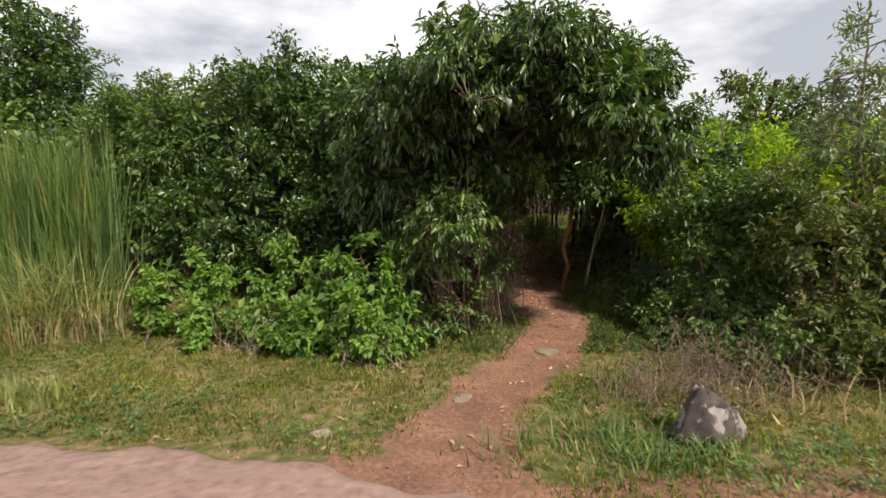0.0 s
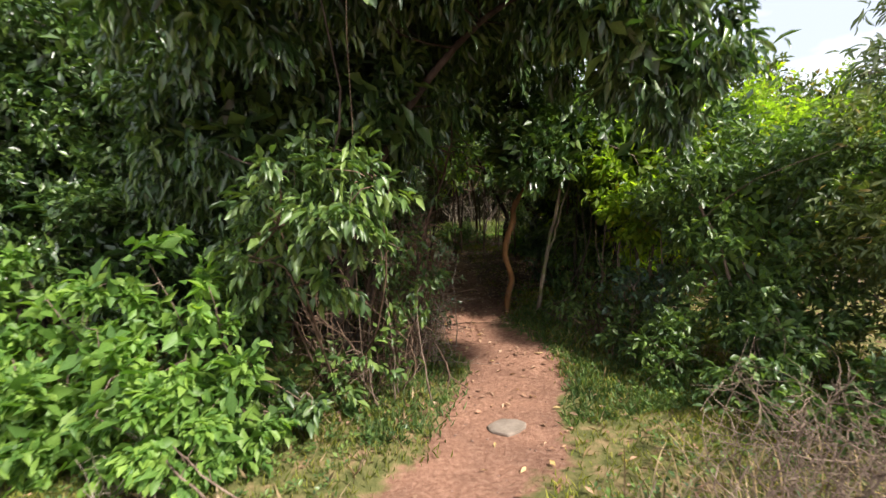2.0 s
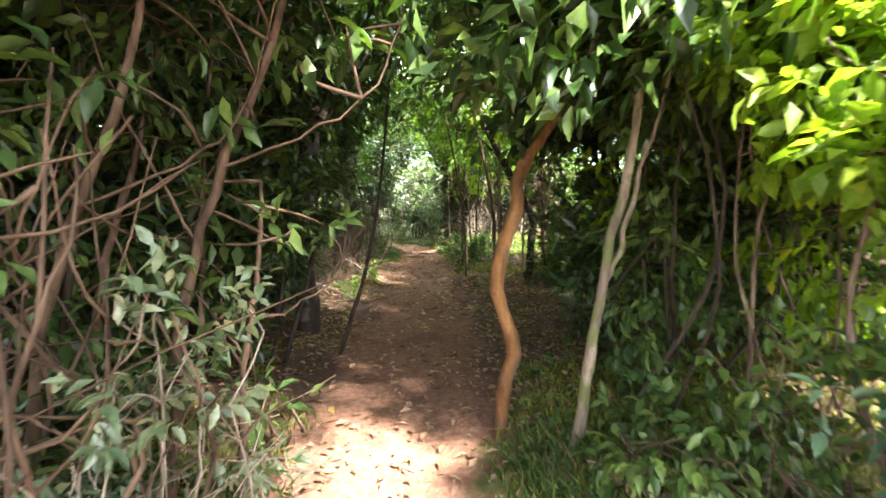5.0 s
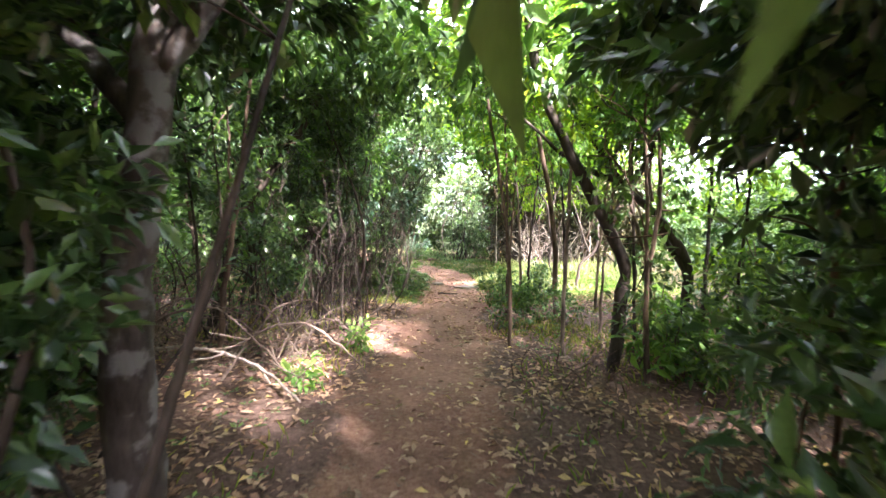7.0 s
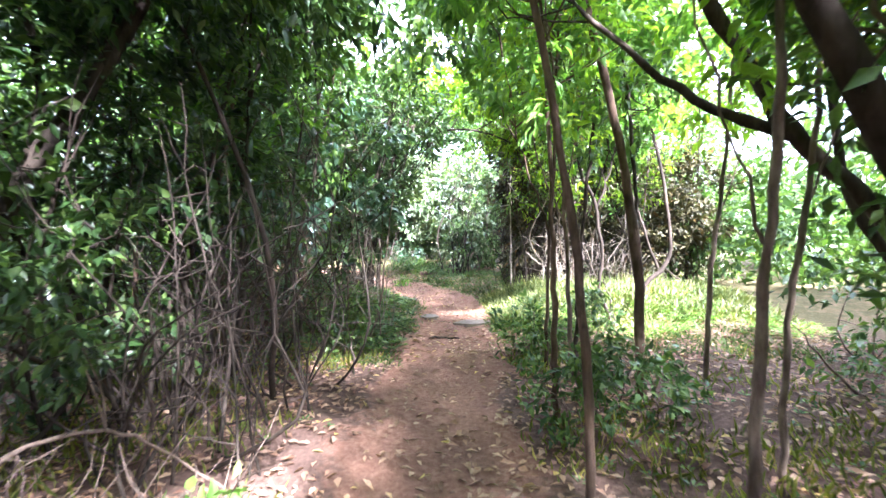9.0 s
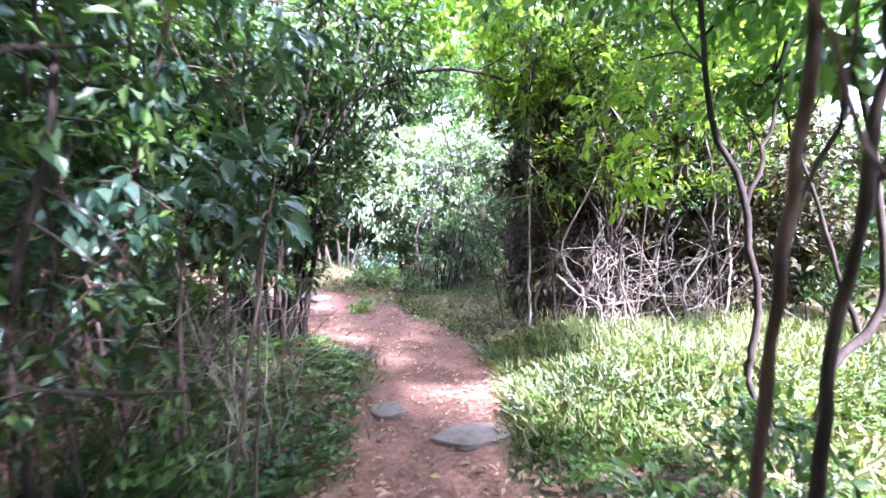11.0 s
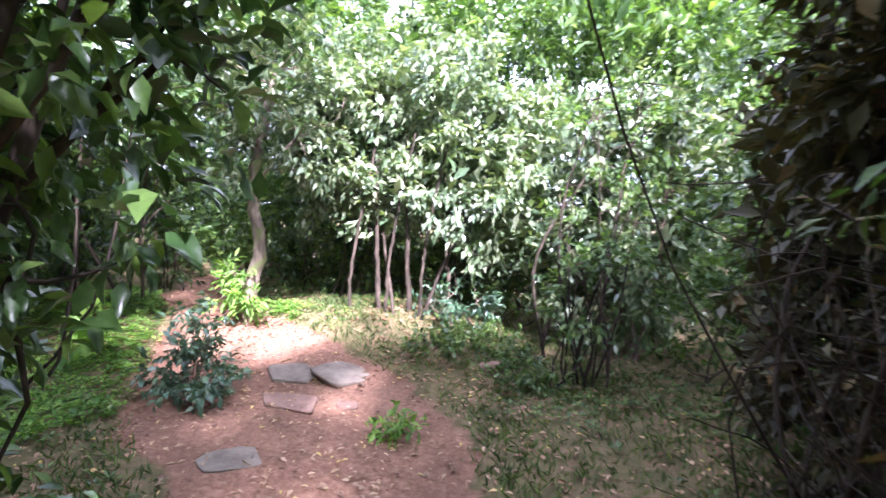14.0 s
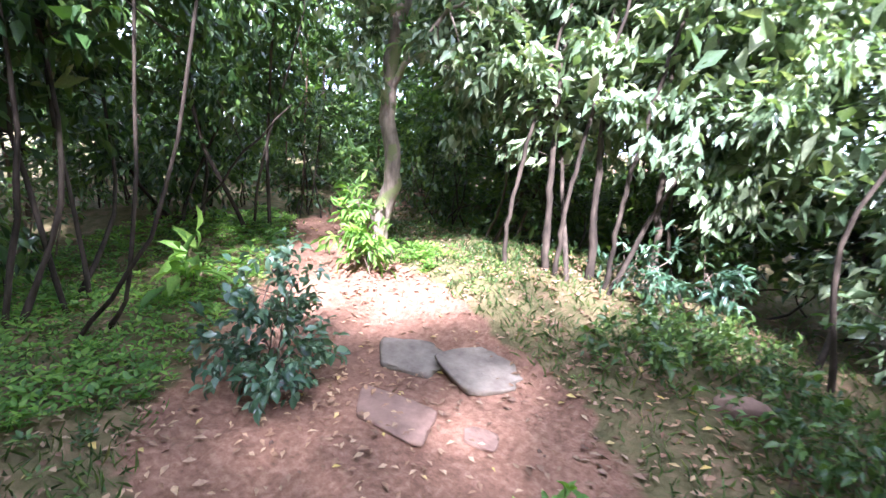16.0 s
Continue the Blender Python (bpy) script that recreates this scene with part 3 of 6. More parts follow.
def bare_bush(name, x, y, label, n, height, wide, material, r=0.006, forks=3, category="dry bush"):
    """Leafless twigs that fork and cross."""
    e = base(name, x, y, label, category)
    bag = Bag()
    for i in range(n):
        f = np.append(RNG.normal(0, wide * 0.35, 2), -0.03)
        tip = f + np.append(np.clip(RNG.normal(0, wide * 0.45, 2), -wide, wide), height * RNG.uniform(0.4, 1.1))
        sway = 0.13 * min(height, 1.2)
        main = curve((f, f * 0.7 + tip * 0.3 + RNG.normal(0, sway, 3), f * 0.35 + tip * 0.65 + RNG.normal(0, sway, 3), tip), 11, 0.008)
        part("stem", Bag_tube(main, r * RNG.uniform(0.6, 1.3), r * 0.3, material, 5), e)
        for k in range(forks):
            a = main[RNG.integers(3, 10)]
            b = a + RNG.normal(0, 0.24 * min(height, 1.1), 3) + (0, 0, 0.06 * height)
            bag.add(tube(curve((a, (a + b) / 2 + RNG.normal(0, 0.03, 3), b), 6, 0.004), r * 0.5, r * 0.2, 4))
    tagged(part("twigwork", bag.mesh("twigwork", material, True), e), kind="stuff")
    return e


def stone(name, x, y, rx, ry, rz, material, label, turn=0.0, sink=0.3, rough=0.16, seed=1, flat=0.0, peak=0.0, tilt=0.0):
    """A rough stone, partly in the ground; flat cuts its top level."""
    bm = bmesh.new()
    bmesh.ops.create_icosphere(bm, subdivisions=4, radius=1)
    o = Vector((seed * 7.3, seed * 3.1, seed * 5.7))
    for v in bm.verts:
        c = v.co.copy()
        k = 1 + rough * 2.2 * (noise.noise(c * 1.3 + o)) + rough * 0.8 * noise.noise(c * 3.1 + o) + rough * 0.25 * noise.noise(c * 9 + o)
        c = c * k
        for ax, ay, lim in ((0.9, 0.4, 0.82), (-0.5, 0.86, 0.8), (-0.8, -0.6, 0.85), (0.3, -0.95, 0.78)):
            h = c.x * ax + c.y * ay - lim
            if h > 0:
                c.x, c.y = c.x - ax * h * 0.8, c.y - ay * h * 0.8
        if peak and c.z > 0:
            c.x, c.y = c.x * (1 - peak * c.z) - 0.2 * peak * c.z, c.y * (1 - peak * c.z)
        if flat and c.z > flat:
            c.z = flat + (c.z - flat) * 0.12
        v.co = (c.x * rx, c.y * ry, c.z * rz)
    me = bpy.data.meshes.new(name)
    bm.to_mesh(me)
    bm.free()
    me.polygons.foreach_set("use_smooth", np.ones(len(me.polygons), bool))
    me.materials.append(material)
    ob = new(name, me)
    ob.matrix_world = pose(x, y, float(land(x, y)) + rz * (1 - 2 * sink) * 0.5, tilt, tilt * 0.6, turn)
    return tagged(ob, label, "rock")


def stick(name, x, y, pts, r, material, label, forks=0):
    """A fallen branch that lies or arches on the ground, points relative to (x, y, ground)."""
    bag = Bag()
    line = curve(pts, 20, 0.006)
    bag.add(tube(line, r, r * 0.45, 7))
    for i in range(forks):
        a = line[RNG.integers(4, 18)]
        b = a + RNG.normal(0, 0.18, 3) + (0, 0, 0.08)
        bag.add(tube(curve((a, (a + b) / 2 + RNG.normal(0, 0.03, 3), b), 6), r * 0.5, r * 0.2, 5))
    ob = new(name, bag.mesh(name, material, True))
    ob.location = (x, y, float(land(x, y)))
    return tagged(ob, label, "branch")


def tall_grass(name, x, y, n, length, wide, label, material, width=0.012, lean=0.35, category="grass"):
    """A tussock of long arching blades."""
    e = base(name, x, y, label, category)
    f = np.stack([RNG.normal(0, wide, n), RNG.normal(0, wide * 0.6, n), np.full(n, -0.02)], -1)
    a = RNG.uniform(0, 6.3, n)
    out = np.stack([np.cos(a), np.sin(a), np.zeros(n)], -1)
    L = (length * RNG.uniform(0.45, 1.1, n))[:, None]
    bend = (lean * RNG.uniform(0.2, 1.6, n))[:, None]
    seg = 6
    u = np.linspace(0, 1, seg)
    p = f[:, None, :] + L[:, :, None] * (np.array((0, 0, 1.0)) * (u - 0.35 * bend * u ** 2.5)[:, :, None] + out[:, None, :] * (bend * u ** 2)[:, :, None] * 0.8)
    side = np.stack([-np.sin(a), np.cos(a), np.zeros(n)], -1)[:, None, :] * (width * (1 - u ** 2) + 0.001)[None, :, None]
    v = np.stack([p - side, p + side], 2).reshape(n, seg * 2, 3)
    q = np.arange(seg - 1)[:, None] * 2 + np.array([0, 1, 3, 2])
    fc = (q[None] + (np.arange(n) * seg * 2)[:, None, None]).reshape(-1, 4)
    tagged(part("tussock", mesh_of("tussock", v.reshape(-1, 3), fc, material), e), kind="stuff")
    return e


# leafy weed bushes in front of the shrubs
def weed_bush(x, y, pts, label, seed):
    """Upright leafy shoots of uneven height."""
    r = random.Random(seed)
    bl = []
    for px, py, top in pts:
        z = float(land(px, py))
        bl += [blob(px, py, top - 0.16, 0.17, 0.17, 0.22), blob(px + r.uniform(-.1, .1), py + r.uniform(-.1, .1), (top + z) / 2 + 0.1, 0.26, 0.24, 0.3), blob(px + r.uniform(-.1, .1), py - 0.08, z + 0.25, 0.27, 0.22, 0.25)]
    bush("weed_bush", x, y, label, rel(x, y, *bl), 36 * len(bl), 8, 0.092, 0.5, LEAF_FRESH, stems=3 * len(pts), stem_r=0.008, droop=0.5, twigs=80, foot=0.4, twig_r=0.004, group="roadside weeds", hollow=0.2)


weed_bush(-1.1, 6.2, ((-1.1, 6.3, 0.68), (-0.75, 6.1, 0.3), (-1.45, 6.3, 0.35), (-0.5, 5.95, -0.2), (-1.25, 6.0, 0.05), (-0.9, 5.85, -0.3)), "bright green leafy weed bush with hanging leaves", 1)
weed_bush(-2.2, 6.6, ((-1.85, 6.5, 0.2), (-2.2, 6.7, 0.4), (-2.6, 6.6, 0.1), (-2.1, 6.3, -0.3), (-1.75, 6.2, -0.25)), "leafy weed bush with heart-shaped green leaves", 2)
weed_bush(-3.6, 6.9, ((-3.2, 6.9, 0.1), (-3.6, 7.0, 0.3), (-4.1, 7.0, 0.05), (-3.4, 6.6, -0.4), (-4.4, 7.1, -0.2)), "low leafy weed bush with fresh green leaves", 3)
bare_bush("dry_stalks", -1.0, 5.85, "pale dry stalks fallen under the weed bush", 16, 0.5, 0.4, TWIG_PALE, 0.005)
bare_bush("dry_stalks", -2.7, 6.3, "pale dry stalks among the weeds", 12, 0.6, 0.5, TWIG_PALE, 0.004)
# reed grass
tall_grass("reed_grass", -6.1, 7.9, 900, 3.1, 0.42, "tall bright green reed grass clump", GRASS_FRESH, 0.012, 0.22)
tall_grass("reed_grass", -7.0, 8.3, 700, 3.0, 0.5, "tall bright green reed grass clump", GRASS_FRESH, 0.012, 0.22)
tall_grass("reed_grass", -5.9, 7.2, 700, 1.7, 0.5, "arching grey-green grass tussock with dry base", GRASS_TALL, 0.008, 0.9)
tall_grass("reed_grass", -5.7, 7.0, 260, 0.8, 0.45, "dry straw at the foot of the reed grass", STRAW, 0.007, 0.9)
tall_grass("grass_tuft", -4.25, 4.75, 260, 0.42, 0.14, "bright green grass tuft beside the road", GRASS_TALL, 0.008, 0.5)
# broad dark shrubs behind
bush("shrub", -4.9, 9.2, "dense dark green shrub with small leaves", rel(-4.9, 9.2, blob(-5.2, 9.2, 1.6, 1.2, 0.9, 1.2), blob(-4.4, 9.0, 2.3, 1.0, 0.8, 1.0), blob(-4.6, 8.7, 0.3, 1.2, 0.7, 0.9), blob(-5.7, 9.4, 2.2, 0.9, 0.8, 0.8)), 2300, 8, 0.1, 0.42, LEAF_MID, stems=9, stem_r=0.03, bark=BARK_DARK, fine=False, group="forest edge shrubs", floor=0.1)
bush("shrub", -3.2, 8.7, "tall dense shrub with dark glossy leaves", rel(-3.2, 8.7, blob(-3.2, 8.8, 1.9, 1.1, 0.9, 1.2), blob(-3.6, 8.4, 0.6, 1.1, 0.7, 1.0), blob(-2.4, 8.6, 1.9, 0.9, 0.8, 1.1), blob(-3.0, 9.0, 2.8, 0.9, 0.8, 0.7), blob(-2.4, 8.2, 0.4, 0.9, 0.6, 0.9)), 2900, 8, 0.105, 0.42, LEAF_GLOSSY, stems=9, stem_r=0.03, bark=BARK_DARK, fine=False, group="forest edge shrubs", floor=0.1)
bush("shrub", -1.6, 8.4, "tall shaded shrub with dark glossy leaves", rel(-1.6, 8.4, blob(-1.6, 8.5, 1.5, 1.0, 0.8, 1.2), blob(-1.0, 8.2, 0.5, 0.9, 0.6, 1.0), blob(-0.9, 8.6, 2.2, 0.9, 0.8, 0.9), blob(-1.9, 8.0, 0.3, 0.8, 0.6, 0.8)), 2300, 8, 0.09, 0.42, LEAF_GLOSSY, stems=9, stem_r=0.03, bark=BARK_DARK, fine=False, group="forest edge shrubs", floor=0.1)
bush("shrub", -2.6, 10.6, "tall yellow-green shrub behind the forest edge", rel(-2.6, 10.6, blob(-1.6, 10.4, 2.7, 1.2, 0.9, 1.0), blob(-3.4, 10.7, 2.9, 1.3, 0.9, 0.9), blob(-4.8, 10.9, 2.8, 1.1, 0.9, 0.9), blob(-0.7, 10.0, 2.7, 0.9, 0.8, 0.9), blob(-6.2, 11.0, 2.4, 1.2, 0.9, 1.0), blob(-2.6, 10.6, 1.2, 1.6, 0.8, 1.0)), 2600, 8, 0.10, 0.42, LEAF_OLIVE, stems=10, stem_r=0.03, bark=BARK_DARK, fine=False, group="forest edge shrubs", floor=0.1)
# the arching tree over the path's mouth
tree("arching_tree", 0.15, 7.25, "arching evergreen tree with long drooping glossy leaves",
     rel(0.15, 7.25, (0.15, 7.25, -1.0), (0.12, 7.25, -0.3), (0.27, 7.2, 0.45), (0.3, 7.1, 1.2), (0.7, 6.8, 2.2), (1.2, 6.6, 3.0)), 0.08, 0.035, BARK_DARK,
     limbs=((rel(0.15, 7.25, (0.28, 7.2, 0.6), (0.8, 6.7, 1.6), (1.6, 6.3, 2.3), (2.6, 6.1, 2.3)), 0.038), (rel(0.15, 7.25, (0.15, 7.25, 0.0), (0.1, 6.8, 0.6), (0.15, 6.0, 1.1)), 0.03), (rel(0.15, 7.25, (0.3, 7.1, 1.2), (-0.3, 7.0, 1.9), (-0.9, 6.8, 2.4)), 0.045), (rel(0.15, 7.25, (0.7, 6.8, 2.2), (1.4, 7.2, 2.8), (2.4, 7.5, 2.7)), 0.04),
            (rel(0.15, 7.25, (0.2, 7.25, -0.5), (0.0, 7.5, 0.4), (-0.3, 7.6, 1.4)), 0.04), (rel(0.15, 7.25, (0.2, 7.2, -0.7), (0.45, 7.4, 0.1), (0.4, 7.6, 1.3)), 0.03)),
     blobs=rel(0.15, 7.25, blob(-0.5, 6.2, 2.2, 0.65, 0.7, 0.5), blob(0.3, 5.95, 2.55, 0.85, 0.75, 0.55), blob(1.15, 6.1, 2.7, 0.85, 0.85, 0.62), blob(2.0, 6.2, 2.4, 0.8, 0.75, 0.62), blob(2.5, 6.0, 1.75, 0.5, 0.5, 0.55), blob(2.0, 5.75, 2.0, 0.4, 0.35, 0.5), blob(1.3, 7.3, 2.7, 1.4, 1.0, 0.6), blob(0.4, 7.3, 2.0, 0.9, 0.8, 0.8), blob(-0.6, 7.1, 1.4, 0.7, 0.7, 0.9), blob(-0.2, 7.0, 1.4, 0.6, 0.5, 0.6), blob(0.55, 6.7, 1.5, 0.35, 0.4, 0.45), blob(-0.9, 7.2, 1.5, 0.6, 0.5, 0.7)), clumps=5800, per=8, length=0.132, width=0.28, leaf=LEAF_GLOSSY, droop=1.0, twigs=150)
bush("hanging_branch", 0.05, 7.0, "long leafy branch with glossy mid-green drooping leaves", rel(0.05, 7.0, blob(0.2, 5.8, 0.75, 0.3, 0.25, 0.32), blob(-0.1, 6.0, 0.85, 0.36, 0.3, 0.36), blob(-0.35, 6.3, 0.4, 0.3, 0.3, 0.35), blob(0.05, 6.0, 0.3, 0.25, 0.2, 0.25)), 300, 8, 0.11, 0.34, LEAF_MID, stems=4, stem_r=0.014, bark=BARK_BROWN, droop=0.9, twigs=50, foot=0.05, reach=0.0)
bush("low_bush", -0.35, 6.35, "low bush with dark glossy leaves under the tree", rel(-0.35, 6.35, blob(-0.35, 6.3, -0.7, 0.35, 0.3, 0.3), blob(-0.7, 6.6, -0.4, 0.4, 0.35, 0.5), blob(0.05, 6.6, -0.75, 0.28, 0.25, 0.25)), 230, 7, 0.11, 0.42, LEAF_MID, stems=9, stem_r=0.007, twigs=50, droop=0.7)
bush("climbing_vine", 0.35, 6.9, "vine with broad heart-shaped leaves on the tree", rel(0.35, 6.9, blob(0.45, 5.35, 2.05, 0.28, 0.15, 0.35), blob(0.2, 5.5, 2.5, 0.35, 0.2, 0.3)), 15, 3, 0.11, 0.8, LEAF_MID, stems=1, stem_r=0.004, droop=1.1, twigs=12, reach=0.1, foot=0.05)
bush("shrub", 0.1, 8.0, "shaded shrub in the dark behind the arching tree", rel(0.1, 8.0, blob(-0.4, 8.2, 0.6, 0.8, 0.5, 0.9), blob(0.1, 8.3, 1.6, 0.8, 0.6, 0.8)), 700, 7, 0.09, 0.42, LEAF_GLOSSY, stems=7, stem_r=0.02, bark=BARK_DARK, fine=False, group="forest edge shrubs")
bush("shrub", 0.2, 9.3, "dense shaded shrub beside the path's mouth", rel(0.2, 9.3, blob(0.0, 9.0, 0.2, 0.7, 0.5, 0.9), blob(0.3, 9.7, 0.4, 0.6, 0.6, 1.0), blob(0.2, 9.2, 1.5, 0.9, 0.7, 0.8), blob(-0.7, 8.9, 0.8, 0.8, 0.6, 1.1), blob(0.8, 10.3, 0.6, 0.35, 0.5, 0.9), blob(0.85, 10.4, 1.75, 0.5, 0.5, 0.5), blob(1.7, 10.6, 2.1, 0.6, 0.45, 0.3)), 2100, 7, 0.1, 0.42, LEAF_GLOSSY, stems=12, stem_r=0.02, bark=BARK_DARK, fine=False, group="shaded shrubs")
bush("shrub", 3.3, 10.0, "dense shaded shrub behind the slender trees", rel(3.3, 10.0, blob(3.2, 9.9, 0.0, 0.5, 0.5, 0.8), blob(3.7, 9.5, 0.3, 0.6, 0.5, 0.9), blob(3.5, 10.1, 1.4, 0.8, 0.7, 0.8), blob(4.4, 9.5, 0.5, 0.8, 0.6, 1.1), blob(4.0, 10.5, 1.9, 0.9, 0.8, 0.7)), 1700, 7, 0.1, 0.42, LEAF_GLOSSY, stems=14, stem_r=0.018, bark=BARK_DARK, fine=False, group="shaded shrubs")
bush("shrub", 3.1, 8.9, "dark leafy shrub with hanging branches over the path", rel(3.1, 8.9, blob(3.1, 8.9, 0.0, 0.3, 0.3, 0.6), blob(3.2, 8.8, 1.0, 0.45, 0.4, 0.5), blob(2.9, 8.6, 1.75, 0.6, 0.6, 0.4)), 420, 7, 0.1, 0.42, LEAF_MID, stems=8, stem_r=0.014, bark=BARK_DARK, group="shaded shrubs", droop=0.6)
# right of the path's mouth
bush("shrub", 4.0, 6.4, "dense mixed green shrub beside the path", rel(4.0, 6.4, blob(4.0, 6.6, 0.3, 0.75, 0.6, 0.8), blob(4.4, 6.5, 1.0, 0.75, 0.7, 0.6), blob(3.5, 6.9, 0.7, 0.5, 0.5, 0.7), blob(4.0, 6.3, -0.3, 0.6, 0.45, 0.5)), 2100, 8, 0.08, 0.4, LEAF_MID, stems=10, stem_r=0.016, fine=False, group="forest edge shrubs", floor=0.1)
bush("shrub", 4.9, 5.5, "olive green shrub with upright twigs", rel(4.9, 5.5, blob(4.3, 4.95, -0.4, 0.6, 0.4, 0.5), blob(4.8, 5.5, 0.2, 0.9, 0.7, 0.9), blob(5.4, 5.6, 1.0, 0.8, 0.7, 0.9), blob(4.4, 5.6, 0.7, 0.6, 0.6, 0.7)), 1700, 8, 0.085, 0.36, LEAF_OLIVE, stems=12, stem_r=0.014, fine=False, group="forest edge shrubs", floor=0.1)
bush("shrub", 5.8, 4.5, "yellowing green shrub with upright leafy shoots", rel(5.8, 4.5, blob(5.4, 4.6, 0.0, 0.7, 0.6, 0.8), blob(5.9, 4.6, 0.9, 0.8, 0.6, 0.8), blob(5.0, 4.6, -0.4, 0.5, 0.4, 0.5)), 900, 8, 0.09, 0.36, LEAF_OLIVE, stems=12, stem_r=0.014, group="forest edge shrubs", floor=0.1)
bush("shrub", 3.3, 7.7, "sunlit lime green shrub", rel(3.3, 7.7, blob(3.6, 7.8, 1.2, 0.7, 0.6, 0.7), blob(3.4, 7.6, 0.8, 0.45, 0.4, 0.5), blob(4.0, 7.6, 0.8, 0.7, 0.6, 0.8)), 560, 8, 0.1, 0.45, LEAF_LIME, stems=7, stem_r=0.016, group="forest edge shrubs")
bush("shrub", 5.4, 8.4, "tall yellow-green shrub behind the forest edge", rel(5.4, 8.4, blob(5.2, 8.4, 0.9, 1.2, 0.9, 1.2), blob(4.4, 8.8, 1.5, 0.9, 0.8, 0.9), blob(6.4, 8.4, 1.3, 1.1, 0.8, 1.0), blob(7.6, 8.2, 1.1, 1.1, 0.8, 1.1)), 2100, 8, 0.10, 0.42, LEAF_LIME, stems=9, stem_r=0.03, fine=False, group="forest edge shrubs", floor=0.1)
tree("young_tree", 5.2, 6.1, "slim young tree with thin pale green leaves", rel(5.2, 6.1, (5.2, 6.1, -1.0), (5.15, 6.1, 0.6), (5.2, 6.2, 1.9), (5.15, 6.2, 3.2)), 0.03, 0.01, BARK_PALE, limbs=((rel(5.2, 6.1, (5.15, 6.1, 0.9), (5.4, 6.2, 1.6), (5.5, 6.2, 2.4)), 0.012), (rel(5.2, 6.1, (5.17, 6.1, 1.2), (4.9, 6.2, 1.8), (4.8, 6.2, 2.5)), 0.012)), blobs=rel(5.2, 6.1, blob(5.15, 6.2, 2.7, 0.45, 0.4, 0.6), blob(5.35, 6.2, 2.0, 0.5, 0.45, 0.6), blob(4.95, 6.1, 1.9, 0.4, 0.4, 0.5)), clumps=260, per=8, length=0.12, width=0.22, leaf=LEAF_SILVER, droop=0.2, twigs=60)
# far trees against the sky
tree("round_tree", -11.6, 14.8, "dark round-crowned tree against the sky", ((0, 0, -0.3), (0.1, 0, 1.8), (0, 0.1, 3.4), (0.1, 0, 5.0)), 0.2, 0.08, BARK_DARK, blobs=rel(-11.6, 14.8, blob(-11.8, 14.8, 4.2, 1.7, 1.5, 1.7), blob(-11.0, 14.6, 3.4, 1.5, 1.3, 1.3), blob(-12.6, 14.8, 3.0, 1.6, 1.4, 1.6), blob(-11.8, 14.8, 5.6, 1.1, 1.0, 0.9)), clumps=2200, per=8, length=0.15, width=0.45, leaf=LEAF_GLOSSY, fine=False, twigs=20)
tree("round_tree", 7.6, 11.5, "flat-topped green tree against the sky", ((0, 0, -0.3), (0.1, 0, 1.5), (-0.1, 0.1, 3.0), (0, 0, 4.2)), 0.12, 0.05, BARK_DARK, blobs=rel(7.6, 11.5, blob(7.0, 11.5, 3.4, 0.6, 0.6, 0.5), blob(8.0, 11.5, 2.9, 0.9, 0.8, 0.5), blob(7.6, 11.5, 1.8, 1.3, 1.0, 0.9), blob(9.2, 11.4, 2.4, 1.2, 1.0, 0.6)), clumps=1100, per=8, length=0.12, width=0.42, leaf=LEAF_OLIVE, fine=False, twigs=20)
# rock and dry brush at the verge
stone("boulder", 2.1, 3.62, 0.31, 0.25, 0.38, ROCK_LICHEN, "dark boulder with pale lichen patches in the grass", 20, 0.40, 0.26, 4, 0.0, 0.55)
bare_bush("dry_brush", 2.55, 4.55, "grey leafless brush beside the path", 54, 0.62, 0.6, TWIG, 0.005, 6)
bare_bush("dry_brush", 2.0, 4.3, "thin grey leafless brush behind the boulder", 34, 0.55, 0.45, TWIG, 0.004, 5)
bare_bush("dry_brush", 3.5, 4.5, "grey leafless brush at the verge", 26, 0.6, 0.8, TWIG, 0.006, 4)
tall_grass("dry_tussock", 2.1, 4.7, 70, 0.4, 0.3, "dry reddish grass tussock", STRAW, 0.005, 0.6)
tall_grass("dry_tussock", 3.3, 4.2, 90, 0.42, 0.45, "dry reddish grass tussock", STRAW, 0.005, 0.7)
tall_grass("grass_tuft", 1.25, 3.4, 420, 0.2, 0.4, "green grass beside the road", GRASS_FRESH, 0.006, 0.9)
tall_grass("grass_tuft", 1.7, 3.0, 380, 0.2, 0.4, "green grass beside the road", GRASS_FRESH, 0.006, 0.9)
stone("path_stone", 1.38, 6.14, 0.16, 0.13, 0.035, ROCK_PALE, "flat pale stone bedded in the path", 10, 0.35, 0.12, 5, 0.4)
stone("path_stone", 0.2, 4.6, 0.12, 0.09, 0.03, ROCK_PALE, "flat pale stone bedded in the path", 50, 0.4, 0.12, 6, 0.4)
stone("path_stone", -1.0, 3.75, 0.10, 0.07, 0.05, ROCK_PALE, "small pale stone at the road's edge", 20, 0.35, 0.14, 8)
for px, py, w in ((3.2, 5.7, 0.35), (2.95, 6.5, 0.3), (3.5, 5.0, 0.4), (3.0, 7.1, 0.32)):
    bush("low_bush", px, py, "low green bush in the grass beside the path", (blob(0, 0, 0.25, w, w * 0.8, 0.32), blob(0.2, 0.1, 0.5, w * 0.6, w * 0.6, 0.25)), 170, 7, 0.075, 0.45, LEAF_MID, stems=7, stem_r=0.006, twigs=30, twig_r=0.003, group="low verge bushes")


